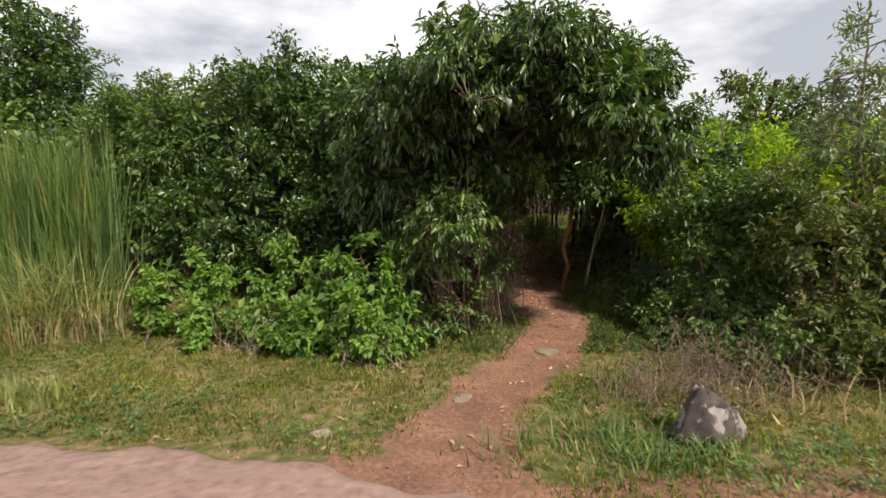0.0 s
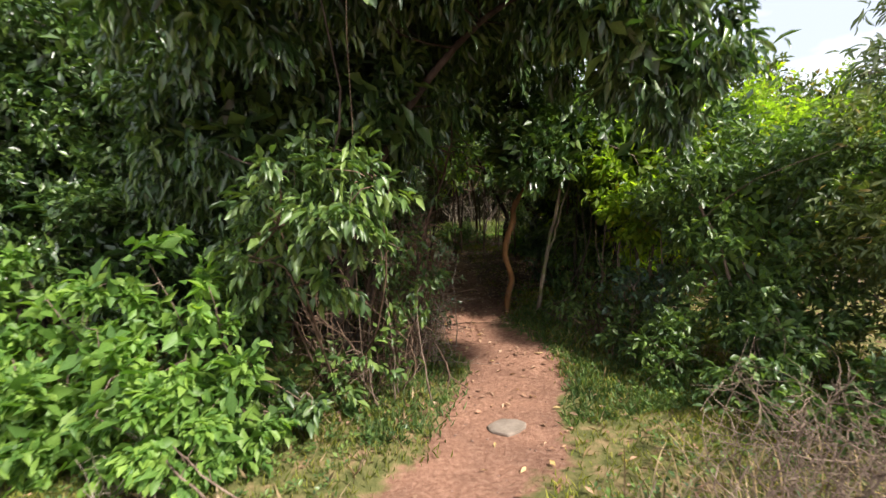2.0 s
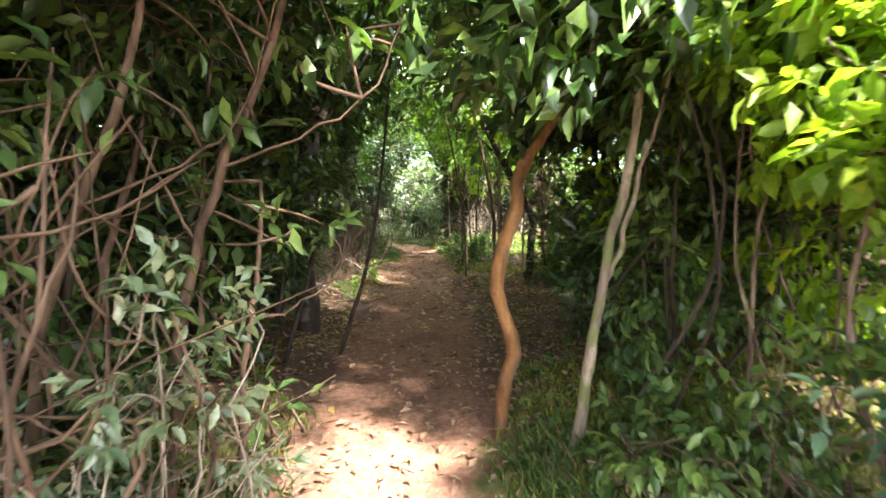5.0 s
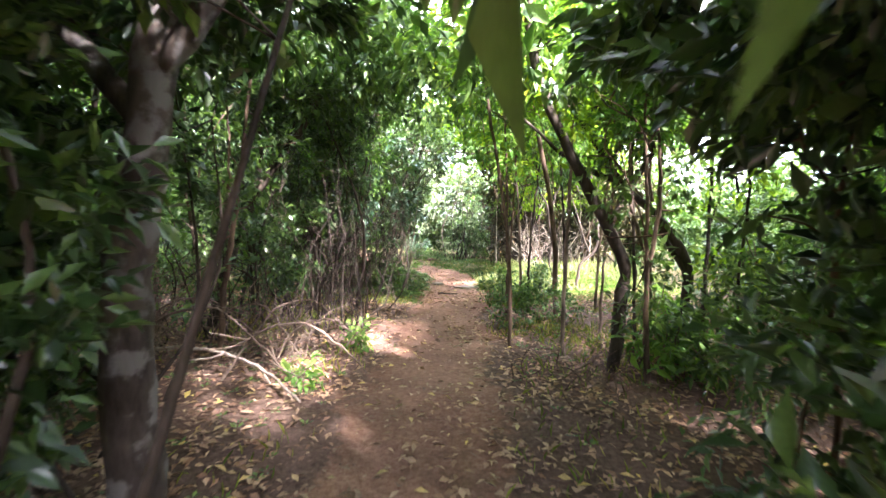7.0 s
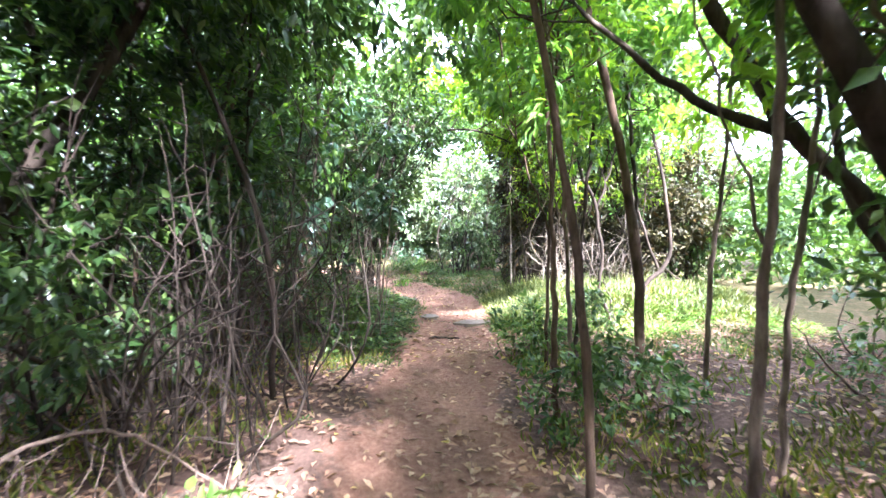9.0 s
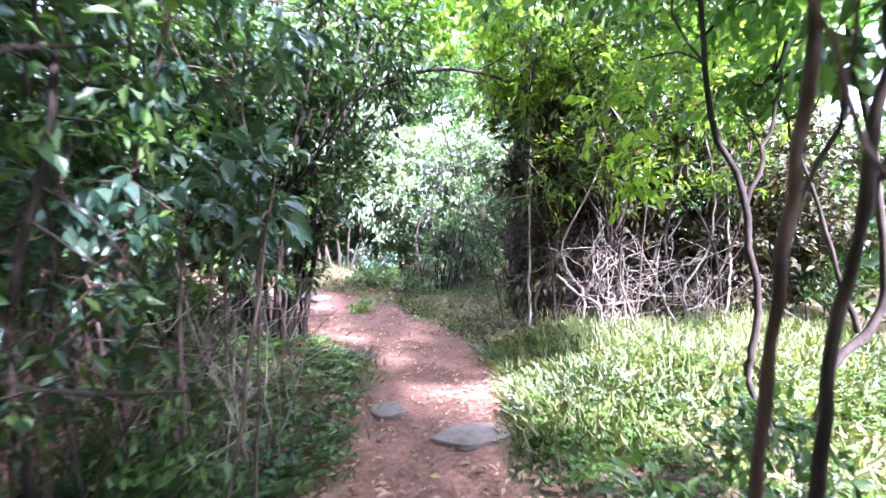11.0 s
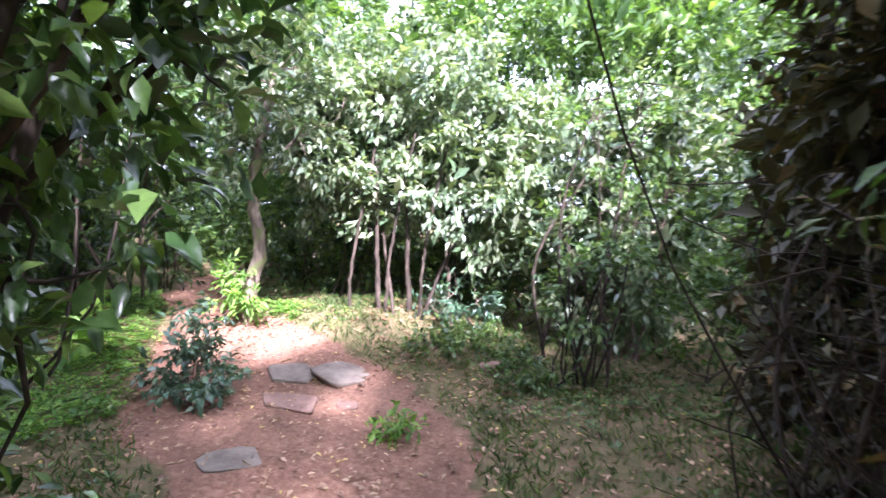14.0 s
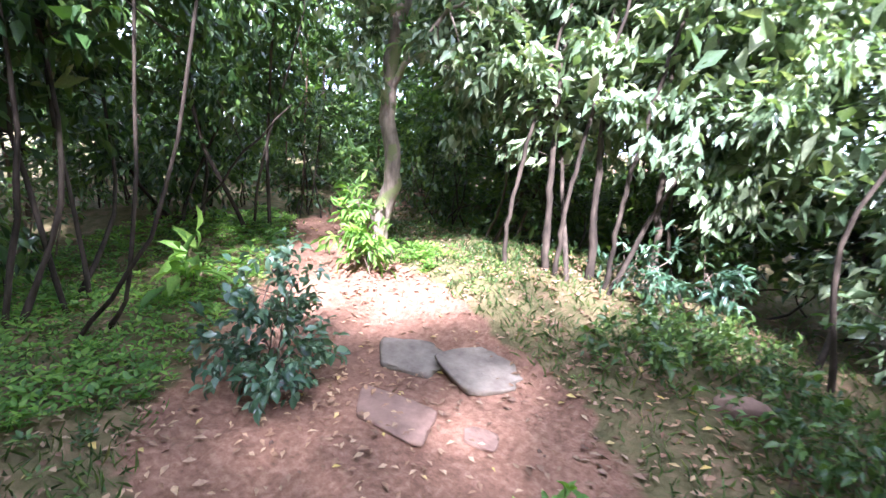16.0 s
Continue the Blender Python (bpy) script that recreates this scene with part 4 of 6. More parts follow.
# ---- along the forest path ----
tree("young_tree", 2.28, 8.9, "slender curved tree with smooth orange bark", rel(2.28, 8.9, (2.24, 8.88, -0.85), (2.27, 8.88, -0.5), (2.33, 8.9, -0.3), (2.24, 8.92, 0.05), (2.34, 8.94, 0.45), (2.39, 8.95, 0.68), (2.58, 8.96, 0.95), (2.70, 8.97, 1.3), (2.76, 9.05, 2.0), (2.8, 9.2, 3.2)), 0.042, 0.026, BARK_ORANGE, blobs=(blob(0.5, 0.3, 4.0, 1.0, 1.0, 0.7),), clumps=350, per=7, length=0.1, width=0.4, leaf=LEAF_MID, fine=False)
tree("young_tree", 2.53, 8.45, "slender pale-barked tree forking at chest height", rel(2.53, 8.45, (2.5, 8.45, -0.8), (2.55, 8.46, -0.5), (2.61, 8.48, -0.14), (2.70, 8.5, 0.28), (2.79, 8.52, 0.65), (2.85, 8.53, 1.0), (2.9, 8.6, 1.8), (3.0, 8.7, 2.8)), 0.029, 0.016, BARK_PALE, limbs=((rel(2.53, 8.45, (2.66, 8.49, 0.1), (2.76, 8.5, 0.3), (2.84, 8.5, 0.6), (3.0, 8.5, 1.2)), 0.018),), blobs=(blob(0.5, 0.2, 3.6, 0.9, 0.9, 0.7),), clumps=300, per=7, length=0.1, width=0.4, leaf=LEAF_MID, fine=False)
# tangle of stems left of the path's mouth
for k, (x, y, h, lx, ly) in enumerate(((0.55, 7.75, 2.4, 0.35, 0.2), (0.85, 8.0, 2.6, 0.5, 0.1), (0.4, 8.3, 2.2, 0.2, 0.3), (0.3, 7.5, 1.9, 0.3, -0.1), (0.15, 7.9, 2.6, -0.1, 0.3), (1.0, 8.35, 1.4, 0.1, 0.1), (0.0, 8.6, 2.5, 0.3, 0.2), (0.6, 9.0, 2.7, 0.1, 0.1))):
    tree("crooked_sapling", x, y, "crooked bare brown stem with few leaves", ((0, 0, -0.06), (lx * 0.15, ly * 0.2, h * 0.25), (lx * 0.3, ly * 0.4, h * 0.45), (lx * 0.9, ly, h * 0.75), (lx * 1.1, ly * 1.3, h)), 0.026 - 0.001 * k, 0.007, BARK_BROWN,
         limbs=(((((lx * 0.3, ly * 0.4, h * 0.45), (lx * 0.1 - 0.15, ly, h * 0.62), (lx * 0.1 - 0.3, ly, h * 0.8)), 0.007)), (((lx * 0.5, ly * 0.5, h * 0.55), (lx + 0.25, ly, h * 0.65), (lx + 0.45, ly, h * 0.85)), 0.006), (((0.02, 0, h * 0.15), (0.2, -0.1, h * 0.25), (0.4, -0.15, h * 0.27)), 0.005)),
         blobs=(blob(lx, ly, h * 0.8, 0.4, 0.4, 0.4), blob(0, 0, h * 0.3, 0.3, 0.3, 0.35)), clumps=26, per=5, length=0.11, width=0.4, leaf=LEAF_MID, twigs=20, group="crooked stems", sides=7)
bare_bush("dry_brush", 0.9, 7.5, "tangle of dry pale twigs at the path's edge", 22, 0.75, 0.34, TWIG_PALE, 0.006, 5)
bare_bush("dry_brush", 0.35, 7.1, "tangle of dry brown twigs round the tree's foot", 34, 1.4, 0.5, BARK_BROWN, 0.007, 6)
bare_bush("dry_brush", 0.75, 7.35, "crooked bare brown twigs leaning to the path", 13, 1.9, 0.4, BARK_BROWN, 0.011, 7)
bush("pale_bush", 1.05, 7.65, "bush with pale blue-green leaves at the path's edge", rel(1.05, 7.65, blob(1.1, 7.6, 0.0, 0.25, 0.25, 0.3), blob(0.9, 7.8, -0.35, 0.35, 0.3, 0.35), blob(0.7, 7.5, -0.4, 0.3, 0.3, 0.35)), 230, 6, 0.066, 0.4, LEAF_SILVER, stems=9, stem_r=0.006, bark=TWIG_PALE, twigs=90, foot=0.15, twig_r=0.004, droop=0.5)
bush("low_bush", 0.45, 6.75, "low shaded bush with green and yellowing leaves", rel(0.45, 6.75, blob(0.3, 6.7, -0.5, 0.35, 0.3, 0.35), blob(0.75, 6.75, 0.05, 0.25, 0.2, 0.3), blob(0.5, 6.9, 0.4, 0.3, 0.25, 0.3)), 120, 6, 0.085, 0.42, LEAF_MID, stems=7, stem_r=0.008, twigs=40, droop=0.6)
# leafy plants right of the path
bush("leafy_plant", 2.85, 8.0, "low plant with broad green leaves by the trees", rel(2.85, 8.0, blob(2.75, 8.0, -0.5, 0.3, 0.3, 0.3), blob(3.1, 7.9, -0.3, 0.35, 0.3, 0.35)), 170, 6, 0.085, 0.45, LEAF_MID, stems=7, stem_r=0.007, twigs=40, droop=0.5)
bush("leafy_plant", 3.3, 7.3, "low branch with hanging blue-green leaves", rel(3.3, 7.3, blob(3.1, 7.3, -0.25, 0.3, 0.3, 0.22), blob(3.5, 7.3, -0.15, 0.3, 0.3, 0.25)), 110, 6, 0.085, 0.42, LEAF_TEAL, stems=5, stem_r=0.007, twigs=40, droop=1.0)
bush("leafy_shrub", 3.55, 8.45, "shrub with large lime green sunlit leaves", rel(3.55, 8.45, blob(3.45, 8.3, 0.95, 0.38, 0.38, 0.38), blob(3.75, 8.4, 1.4, 0.5, 0.5, 0.5), blob(3.8, 8.6, 0.4, 0.45, 0.45, 0.5)), 230, 6, 0.11, 0.45, LEAF_LIME, stems=6, stem_r=0.012, twigs=50, droop=0.6)
bare_bush("dry_brush", 3.0, 7.75, "fallen brown twigs beside the path", 30, 0.4, 0.5, BARK_BROWN, 0.006, 4)
# dark tree and the ground under it
tree("old_tree", 0.79, 11.1, "dark rough-barked tree with pale lichen beside the path", ((0, 0, -0.1), (-0.04, 0, 1.0), (0.06, 0, 1.7), (0.12, 0.1, 2.6), (0.3, 0.2, 3.6)), 0.115, 0.06, BARK_LICHEN, limbs=((((0.12, 0, 2.0), (0.8, 0.1, 2.9), (1.8, 0.3, 3.5)), 0.06), (((0.1, 0, 1.7), (-0.7, 0.2, 2.6), (-1.3, 0.3, 3.6)), 0.06)), blobs=(blob(0.3, 0.2, 3.6, 1.4, 1.3, 0.7), blob(1.3, 0.5, 3.3, 1.0, 1.0, 0.5), blob(0.2, 0.5, 2.5, 0.6, 0.6, 0.5), blob(-0.6, 0.3, 2.7, 0.8, 0.8, 0.6)), clumps=1800, per=7, length=0.1, width=0.4, leaf=LEAF_GLOSSY, fine=False)
tree("leaning_tree", 3.58, 13.25, "dark leaning tree that arches towards the path", rel(3.58, 13.25, (3.55, 13.2, -0.7), (3.62, 13.3, 0.0), (3.64, 13.3, 0.37), (3.34, 13.32, 0.96), (3.04, 13.33, 1.54), (2.82, 13.36, 2.12), (2.7, 13.5, 3.2)), 0.06, 0.032, BARK_DARK, limbs=((rel(3.58, 13.25, (3.5, 13.3, 0.7), (3.9, 13.4, 1.4), (4.1, 13.5, 2.4)), 0.03),), blobs=rel(3.58, 13.25, blob(2.7, 13.5, 2.9, 0.9, 1.0, 0.6), blob(4.1, 13.5, 2.3, 0.8, 0.8, 0.6)), clumps=420, per=7, length=0.11, width=0.42, leaf=LEAF_FRESH)
tree("leaning_tree", 4.75, 14.6, "thick dark leaning tree bent over the path", rel(4.75, 14.6, (4.72, 14.6, -0.6), (4.83, 14.65, 0.19), (4.55, 14.69, 0.72), (4.05, 14.69, 1.19), (3.82, 14.7, 1.53), (3.47, 14.72, 2.15), (3.3, 14.9, 3.2)), 0.062, 0.034, BARK_DARK, limbs=((rel(4.75, 14.6, (4.05, 14.69, 1.19), (3.5, 14.8, 1.45), (2.9, 14.9, 2.0)), 0.04), (rel(4.75, 14.6, (4.8, 14.65, 0.2), (4.5, 14.9, 0.9), (4.35, 15.0, 2.0)), 0.04)), blobs=rel(4.75, 14.6, blob(3.4, 14.9, 3.0, 1.1, 1.0, 0.6), blob(2.7, 15.0, 2.5, 0.7, 0.7, 0.4), blob(4.4, 15.0, 2.4, 0.8, 0.8, 0.6)), clumps=560, per=7, length=0.11, width=0.42, leaf=LEAF_FRESH)
tree("young_tree", 3.48, 15.4, "slender grey tree between saplings", rel(3.48, 15.4, (3.5, 15.4, -0.6), (3.47, 15.45, 0.49), (3.33, 15.49, 1.4), (3.12, 15.52, 2.35), (3.0, 15.7, 3.4)), 0.036, 0.024, BARK_BROWN, blobs=rel(3.48, 15.4, blob(3.0, 15.6, 2.9, 1.0, 1.0, 0.6)), clumps=330, per=7, length=0.1, width=0.42, leaf=LEAF_LIME)
tree("young_tree", 2.76, 14.0, "thin grey sapling close beside the path", ((0, 0, -0.06), (-0.03, 0, 0.7), (-0.1, 0.1, 1.5), (-0.3, 0.1, 2.6), (-0.4, 0.2, 3.4)), 0.022, 0.012, BARK_BROWN, blobs=(blob(-0.4, 0.2, 3.3, 0.6, 0.6, 0.5),), clumps=110, per=7, length=0.1, width=0.42, leaf=LEAF_LIME)
for k, (x, y, lean) in enumerate(((2.95, 16.1, 0.05), (3.1, 15.8, -0.1), (3.25, 16.3, 0.1), (2.85, 15.2, -0.05), (3.75, 14.3, 0.1), (3.95, 13.8, -0.1), (4.15, 14.0, 0.05), (3.2, 13.6, 0.02), (4.3, 13.2, 0.0), (3.75, 13.0, -0.06), (4.1, 15.7, 0.1), (3.8, 16.2, -0.1))):
    tree("pole_sapling", x, y, "straight thin grey-brown sapling stem", ((0, 0, -0.06), (lean * 0.3, 0.02, 0.8), (lean, -0.03, 1.7), (lean * 2, 0.05, 2.9)), 0.018 + 0.002 * (k % 4), 0.01, (BARK_BROWN, TWIG, BARK_DARK)[k % 3], limbs=((((lean * 0.5, 0, 1.2), (lean + 0.15 * (-1) ** k, 0.05, 1.7), (lean + 0.3 * (-1) ** k, 0.1, 2.4)), 0.008),), blobs=(blob(lean * 2, 0, 2.7, 0.6, 0.6, 0.55), blob(lean, 0, 2.15, 0.3, 0.3, 0.35)), clumps=85, per=7, length=0.1, width=0.42, leaf=(LEAF_FRESH, LEAF_LIME, LEAF_MID)[k % 3], twigs=14, group="pole saplings", sides=6)
# left side beyond the dark tree
for k, (x, y, h) in enumerate(((0.75, 14.3, 1.9), (0.3, 14.9, 2.2), (0.9, 15.2, 1.8), (-0.4, 13.9, 2.0), (0.6, 15.9, 2.1))):
    bare_bush("dry_brush", x, y, "tall tangle of thin brown stems and twigs", 16, h, 0.75, BARK_DARK, 0.009, 6)
bush("shrub", -0.2, 11.5, "dense dark shaded shrub behind the old tree", rel(-0.2, 11.5, blob(0.35, 10.5, 1.5, 0.5, 0.4, 0.7), blob(0.2, 10.6, 0.3, 0.5, 0.4, 0.8), blob(-0.1, 11.6, 0.3, 0.6, 0.5, 0.9), blob(0.2, 12.0, 1.4, 0.5, 0.5, 0.8), blob(-0.7, 11.3, 1.3, 0.8, 0.7, 0.9)), 1400, 7, 0.085, 0.42, LEAF_GLOSSY, stems=12, stem_r=0.016, bark=BARK_DARK, fine=False, twigs=80, foot=0.3, group="shaded shrubs")
bush("shrub", 0.0, 14.6, "dense dark shaded shrub beside the path", rel(0.0, 14.6, blob(-0.1, 14.6, 0.6, 0.7, 0.7, 1.0), blob(0.4, 15.2, 1.2, 0.6, 0.6, 0.9), blob(-0.5, 14.9, 1.7, 0.9, 0.8, 0.8), blob(0.5, 15.0, 2.3, 0.8, 0.8, 0.6)), 1300, 7, 0.085, 0.42, LEAF_GLOSSY, stems=14, stem_r=0.02, bark=BARK_DARK, fine=False, twigs=90, foot=0.35, group="shaded shrubs")
tree("leaning_tree", -0.6, 14.4, "dark crooked tree leaning over the undergrowth", ((0, 0, -0.1), (0.25, 0, 0.8), (0.55, 0.1, 1.6), (1.0, 0.2, 2.3), (1.4, 0.3, 3.2)), 0.06, 0.03, BARK_DARK, limbs=((((0.5, 0.1, 1.5), (0.5, 0.2, 2.2), (0.2, 0.2, 3.0)), 0.03),), blobs=(blob(1.3, 0.4, 3.0, 1.1, 1.1, 0.6), blob(0.4, 0.2, 2.9, 0.9, 0.9, 0.6)), clumps=900, per=7, length=0.095, width=0.42, leaf=LEAF_GLOSSY, fine=False)
tree("leaning_tree", -1.2, 12.9, "dark crooked tree leaning over the undergrowth", ((0, 0, -0.1), (0.05, 0, 0.9), (0.3, 0.1, 1.7), (0.4, 0.2, 3.0)), 0.045, 0.02, BARK_DARK, limbs=((((0.1, 0.1, 1.2), (0.6, 0.2, 1.8), (0.8, 0.2, 2.8)), 0.025),), blobs=(blob(0.4, 0.2, 2.9, 0.9, 0.9, 0.6),), clumps=330, per=7, length=0.095, width=0.42, leaf=LEAF_MID, fine=False)
for k, (x, y, a, h, w) in enumerate(((0.85, 12.9, 0.3, 0.45, 0.9), (0.4, 13.2, -0.5, 0.5, 1.1), (0.9, 13.5, 0.9, 0.35, 0.8), (0.2, 12.7, 0.2, 0.6, 1.0), (-0.2, 13.4, -0.2, 0.5, 1.2), (0.6, 13.9, 0.5, 0.4, 0.8), (-0.6, 12.9, 0.8, 0.45, 1.0))):
    stick("arching_branch", x, y, ((-w * 0.6 * math.cos(a), -w * 0.6 * math.sin(a), -0.03), (-w * 0.3 * math.cos(a), -w * 0.3 * math.sin(a), h * 0.8), (0.1, 0, h), (w * 0.4 * math.cos(a), w * 0.4 * math.sin(a), h * 0.6), (w * 0.7 * math.cos(a), w * 0.7 * math.sin(a), 0.0)), 0.012, TWIG, "dead grey branch arching over the leaf litter", 5)
bare_bush("dry_brush", 0.6, 13.4, "tangle of dead grey twigs on the forest floor", 40, 0.6, 0.8, TWIG, 0.005, 4)
bare_bush("dry_brush", -0.5, 13.0, "tangle of dead grey twigs on the forest floor", 40, 0.8, 0.9, TWIG, 0.006, 4)
bare_bush("dry_brush", 3.3, 12.7, "tangle of dead brown twigs beside the path", 18, 0.32, 0.9, BARK_BROWN, 0.006, 4)
stick("fallen_branch", 0.5, 12.7, ((-0.9, 0.3, 0.18), (-0.3, 0.15, 0.22), (0.2, 0.0, 0.12), (0.6, -0.35, 0.0)), 0.018, TWIG_PALE, "pale curved fallen branch on the leaf litter", 3)
bush("seedling", 1.24, 13.7, "small bright green seedling in the leaf litter", (blob(0, 0, 0.16, 0.12, 0.12, 0.14),), 26, 5, 0.09, 0.42, LEAF_FRESH, stems=3, stem_r=0.004, twigs=8, foot=0.02, twig_r=0.002, group="seedlings", floor=0.0)
bush("seedling", 1.0, 12.7, "small bright green seedling in the leaf litter", (blob(0, 0, 0.12, 0.1, 0.1, 0.1),), 16, 5, 0.09, 0.42, LEAF_FRESH, stems=3, stem_r=0.004, twigs=8, foot=0.02, twig_r=0.002, group="seedlings", floor=0.0)
bush("leafy_plant", 4.0, 13.4, "low plant with pale jagged green leaves", rel(4.0, 13.4, blob(3.95, 13.2, -0.35, 0.3, 0.3, 0.22), blob(4.3, 13.4, -0.2, 0.3, 0.3, 0.25)), 90, 6, 0.13, 0.42, LEAF_FRESH, stems=5, stem_r=0.007, twigs=30, droop=0.5)
for px, py in ((2.9, 15.0), (3.3, 15.0), (2.8, 16.3), (3.5, 16.8), (1.1, 16.6), (0.8, 17.3)):
    bush("low_bush", px, py, "low green bush beside the forest path", (blob(0, 0, 0.2, 0.32, 0.3, 0.28), blob(0.1, 0.1, 0.38, 0.2, 0.2, 0.2)), 90, 7, 0.07, 0.45, LEAF_MID, stems=6, stem_r=0.005, twigs=20, twig_r=0.003, group="low path bushes")
stick("path_stick", 2.05, 17.15, ((-0.16, -0.01, 0.015), (-0.05, 0.01, 0.025), (0.07, 0.0, 0.02), (0.16, 0.015, 0.018)), 0.014, BARK_DARK, "short dark stick lying across the path")
# ---- the gap before the clearing ----
stone("path_stone", 1.84, 18.15, 0.12, 0.15, 0.045, ROCK_PALE, "rounded pale stone bedded in the path", 10, 0.35, 0.1, 11, 0.5)
stone("path_stone", 2.4, 17.8, 0.25, 0.16, 0.045, ROCK_PALE, "flat pale stone bedded in the path", 15, 0.35, 0.1, 12, 0.4)
tree("young_tree", 4.0, 17.45, "dark thin tree with a crooked double stem", rel(3.83, 17.15, (3.83, 17.15, -0.55), (3.62, 17.15, 0.0), (3.65, 17.15, 0.26), (3.6, 17.19, 0.9), (3.42, 17.21, 1.3), (3.36, 17.24, 1.9), (3.3, 17.3, 2.8)), 0.022, 0.011, BARK_DARK, limbs=((rel(3.83, 17.15, (3.82, 17.15, -0.5), (3.75, 17.2, -0.1), (3.68, 17.2, 0.1)), 0.012), (rel(3.83, 17.15, (3.6, 17.19, 0.9), (3.8, 17.3, 1.4), (3.85, 17.3, 2.0)), 0.014)), blobs=rel(3.83, 17.15, blob(3.4, 17.3, 2.2, 0.7, 0.6, 0.6), blob(3.9, 17.4, 1.9, 0.5, 0.5, 0.5)), clumps=280, per=6, length=0.10, width=0.45, leaf=LEAF_FRESH)
tree("young_tree", 4.3, 17.65, "dark thin tree bent near the ground", rel(4.12, 17.35, (4.12, 17.33, -0.55), (4.2, 17.34, 0.0), (4.48, 17.37, 0.33), (4.45, 17.41, 0.99), (4.29, 17.48, 2.0), (4.2, 17.5, 2.9)), 0.029, 0.014, BARK_DARK, limbs=((rel(4.12, 17.35, (4.35, 17.36, 0.2), (4.1, 17.4, 0.93), (3.9, 17.5, 1.6)), 0.016),), blobs=rel(4.12, 17.35, blob(4.2, 17.5, 2.5, 0.6, 0.5, 0.5), blob(4.0, 17.5, 1.8, 0.3, 0.3, 0.4)), clumps=170, per=6, length=0.10, width=0.45, leaf=LEAF_FRESH)
bush("leafy_branch", 0.75, 17.3, "shrub with bright blue-green leaves beside the path", rel(0.75, 17.3, blob(1.15, 17.3, 0.95, 0.3, 0.3, 0.3), blob(1.4, 17.0, 1.0, 0.22, 0.2, 0.22), blob(0.6, 17.2, 1.3, 0.55, 0.5, 0.5), blob(0.3, 17.4, 0.6, 0.5, 0.5, 0.6), blob(0.9, 17.6, 1.7, 0.5, 0.5, 0.4)), 190, 6, 0.12, 0.45, LEAF_TEAL, stems=8, stem_r=0.012, twigs=90, droop=0.6)
bare_bush("dry_brush", 0.3, 17.2, "tangle of brown twigs under the shrubs", 60, 1.2, 0.8, BARK_BROWN, 0.006, 5)
bare_bush("dry_brush", 1.05, 17.5, "pale bare twigs reaching over the path", 16, 1.3, 0.35, TWIG_PALE, 0.007, 5)
bush("shrub", -0.6, 19.5, "dark shaded shrub behind the stem clump", rel(-0.6, 19.5, blob(0.3, 19.5, 0.6, 0.45, 0.4, 0.9), blob(0.5, 19.4, 1.8, 0.7, 0.6, 0.6), blob(-0.6, 19.5, 0.5, 0.7, 0.6, 0.8), blob(-0.3, 19.6, 1.7, 0.8, 0.7, 0.8), blob(-1.4, 19.2, 1.2, 0.9, 0.8, 1.2), blob(0.2, 19.7, 2.3, 0.8, 0.7, 0.6)), 1300, 7, 0.09, 0.45, LEAF_GLOSSY, stems=14, stem_r=0.016, bark=BARK_DARK, twigs=80, foot=0.35, fine=False, group="shaded shrubs")
bush("shrub", -1.0, 18.0, "dark shaded shrub beside the path", rel(-1.0, 18.0, blob(-1.0, 18.0, 0.6, 0.8, 0.7, 0.9), blob(-0.6, 18.2, 1.8, 0.9, 0.8, 0.8)), 800, 7, 0.09, 0.45, LEAF_GLOSSY, stems=10, stem_r=0.016, bark=BARK_DARK, twigs=60, foot=0.35, fine=False, group="shaded shrubs")
# many-stemmed tree
for k in range(13):
    a = k * 2.4
    fx, fy = 0.78 + (0.12 + 0.03 * (k % 5)) * math.cos(a), 19.15 + (0.1 + 0.03 * (k % 5)) * math.sin(a)
    lx, ly = min(0.55 * math.cos(a) + 0.2 * (k % 3), 0.5), 0.4 * math.sin(a)
    tree("clump_stem", fx, fy, "dark upright stem of a many-stemmed clump", ((0, 0, -0.1), (lx * 0.12, ly * 0.1, 0.5), (lx * 0.4, ly * 0.4, 1.2), (lx * 0.9, ly * 0.8, 2.0), (lx * 1.4, ly * 1.2, 2.9)), 0.017 + 0.006 * (k % 3), 0.009, BARK_DARK, limbs=((((lx * 0.5, ly * 0.5, 1.3), (lx + 0.2, ly, 1.8), (lx * 1.2 + 0.5, ly, 2.3)), 0.010),), blobs=(blob(lx * 1.2, ly * 1.2, 2.5, 0.6, 0.55, 0.55), blob(lx * 0.6, ly * 0.5, 1.6, 0.4, 0.35, 0.5), blob(lx * 0.3 - 0.1, ly * 0.4, 0.9, 0.22, 0.22, 0.5)), clumps=190, per=6, length=0.078, width=0.48, leaf=LEAF_GLOSSY, twigs=20, group="stem clump", sides=7)
stick("overhanging_branch", 0.9, 19.3, ((0.2, 0, 1.9), (0.8, 0.3, 2.35), (1.4, 0.4, 2.5), (2.0, 0.4, 2.35), (2.4, 0.5, 2.1)), 0.022, BARK_DARK, "dark branch arching across the path", 8)
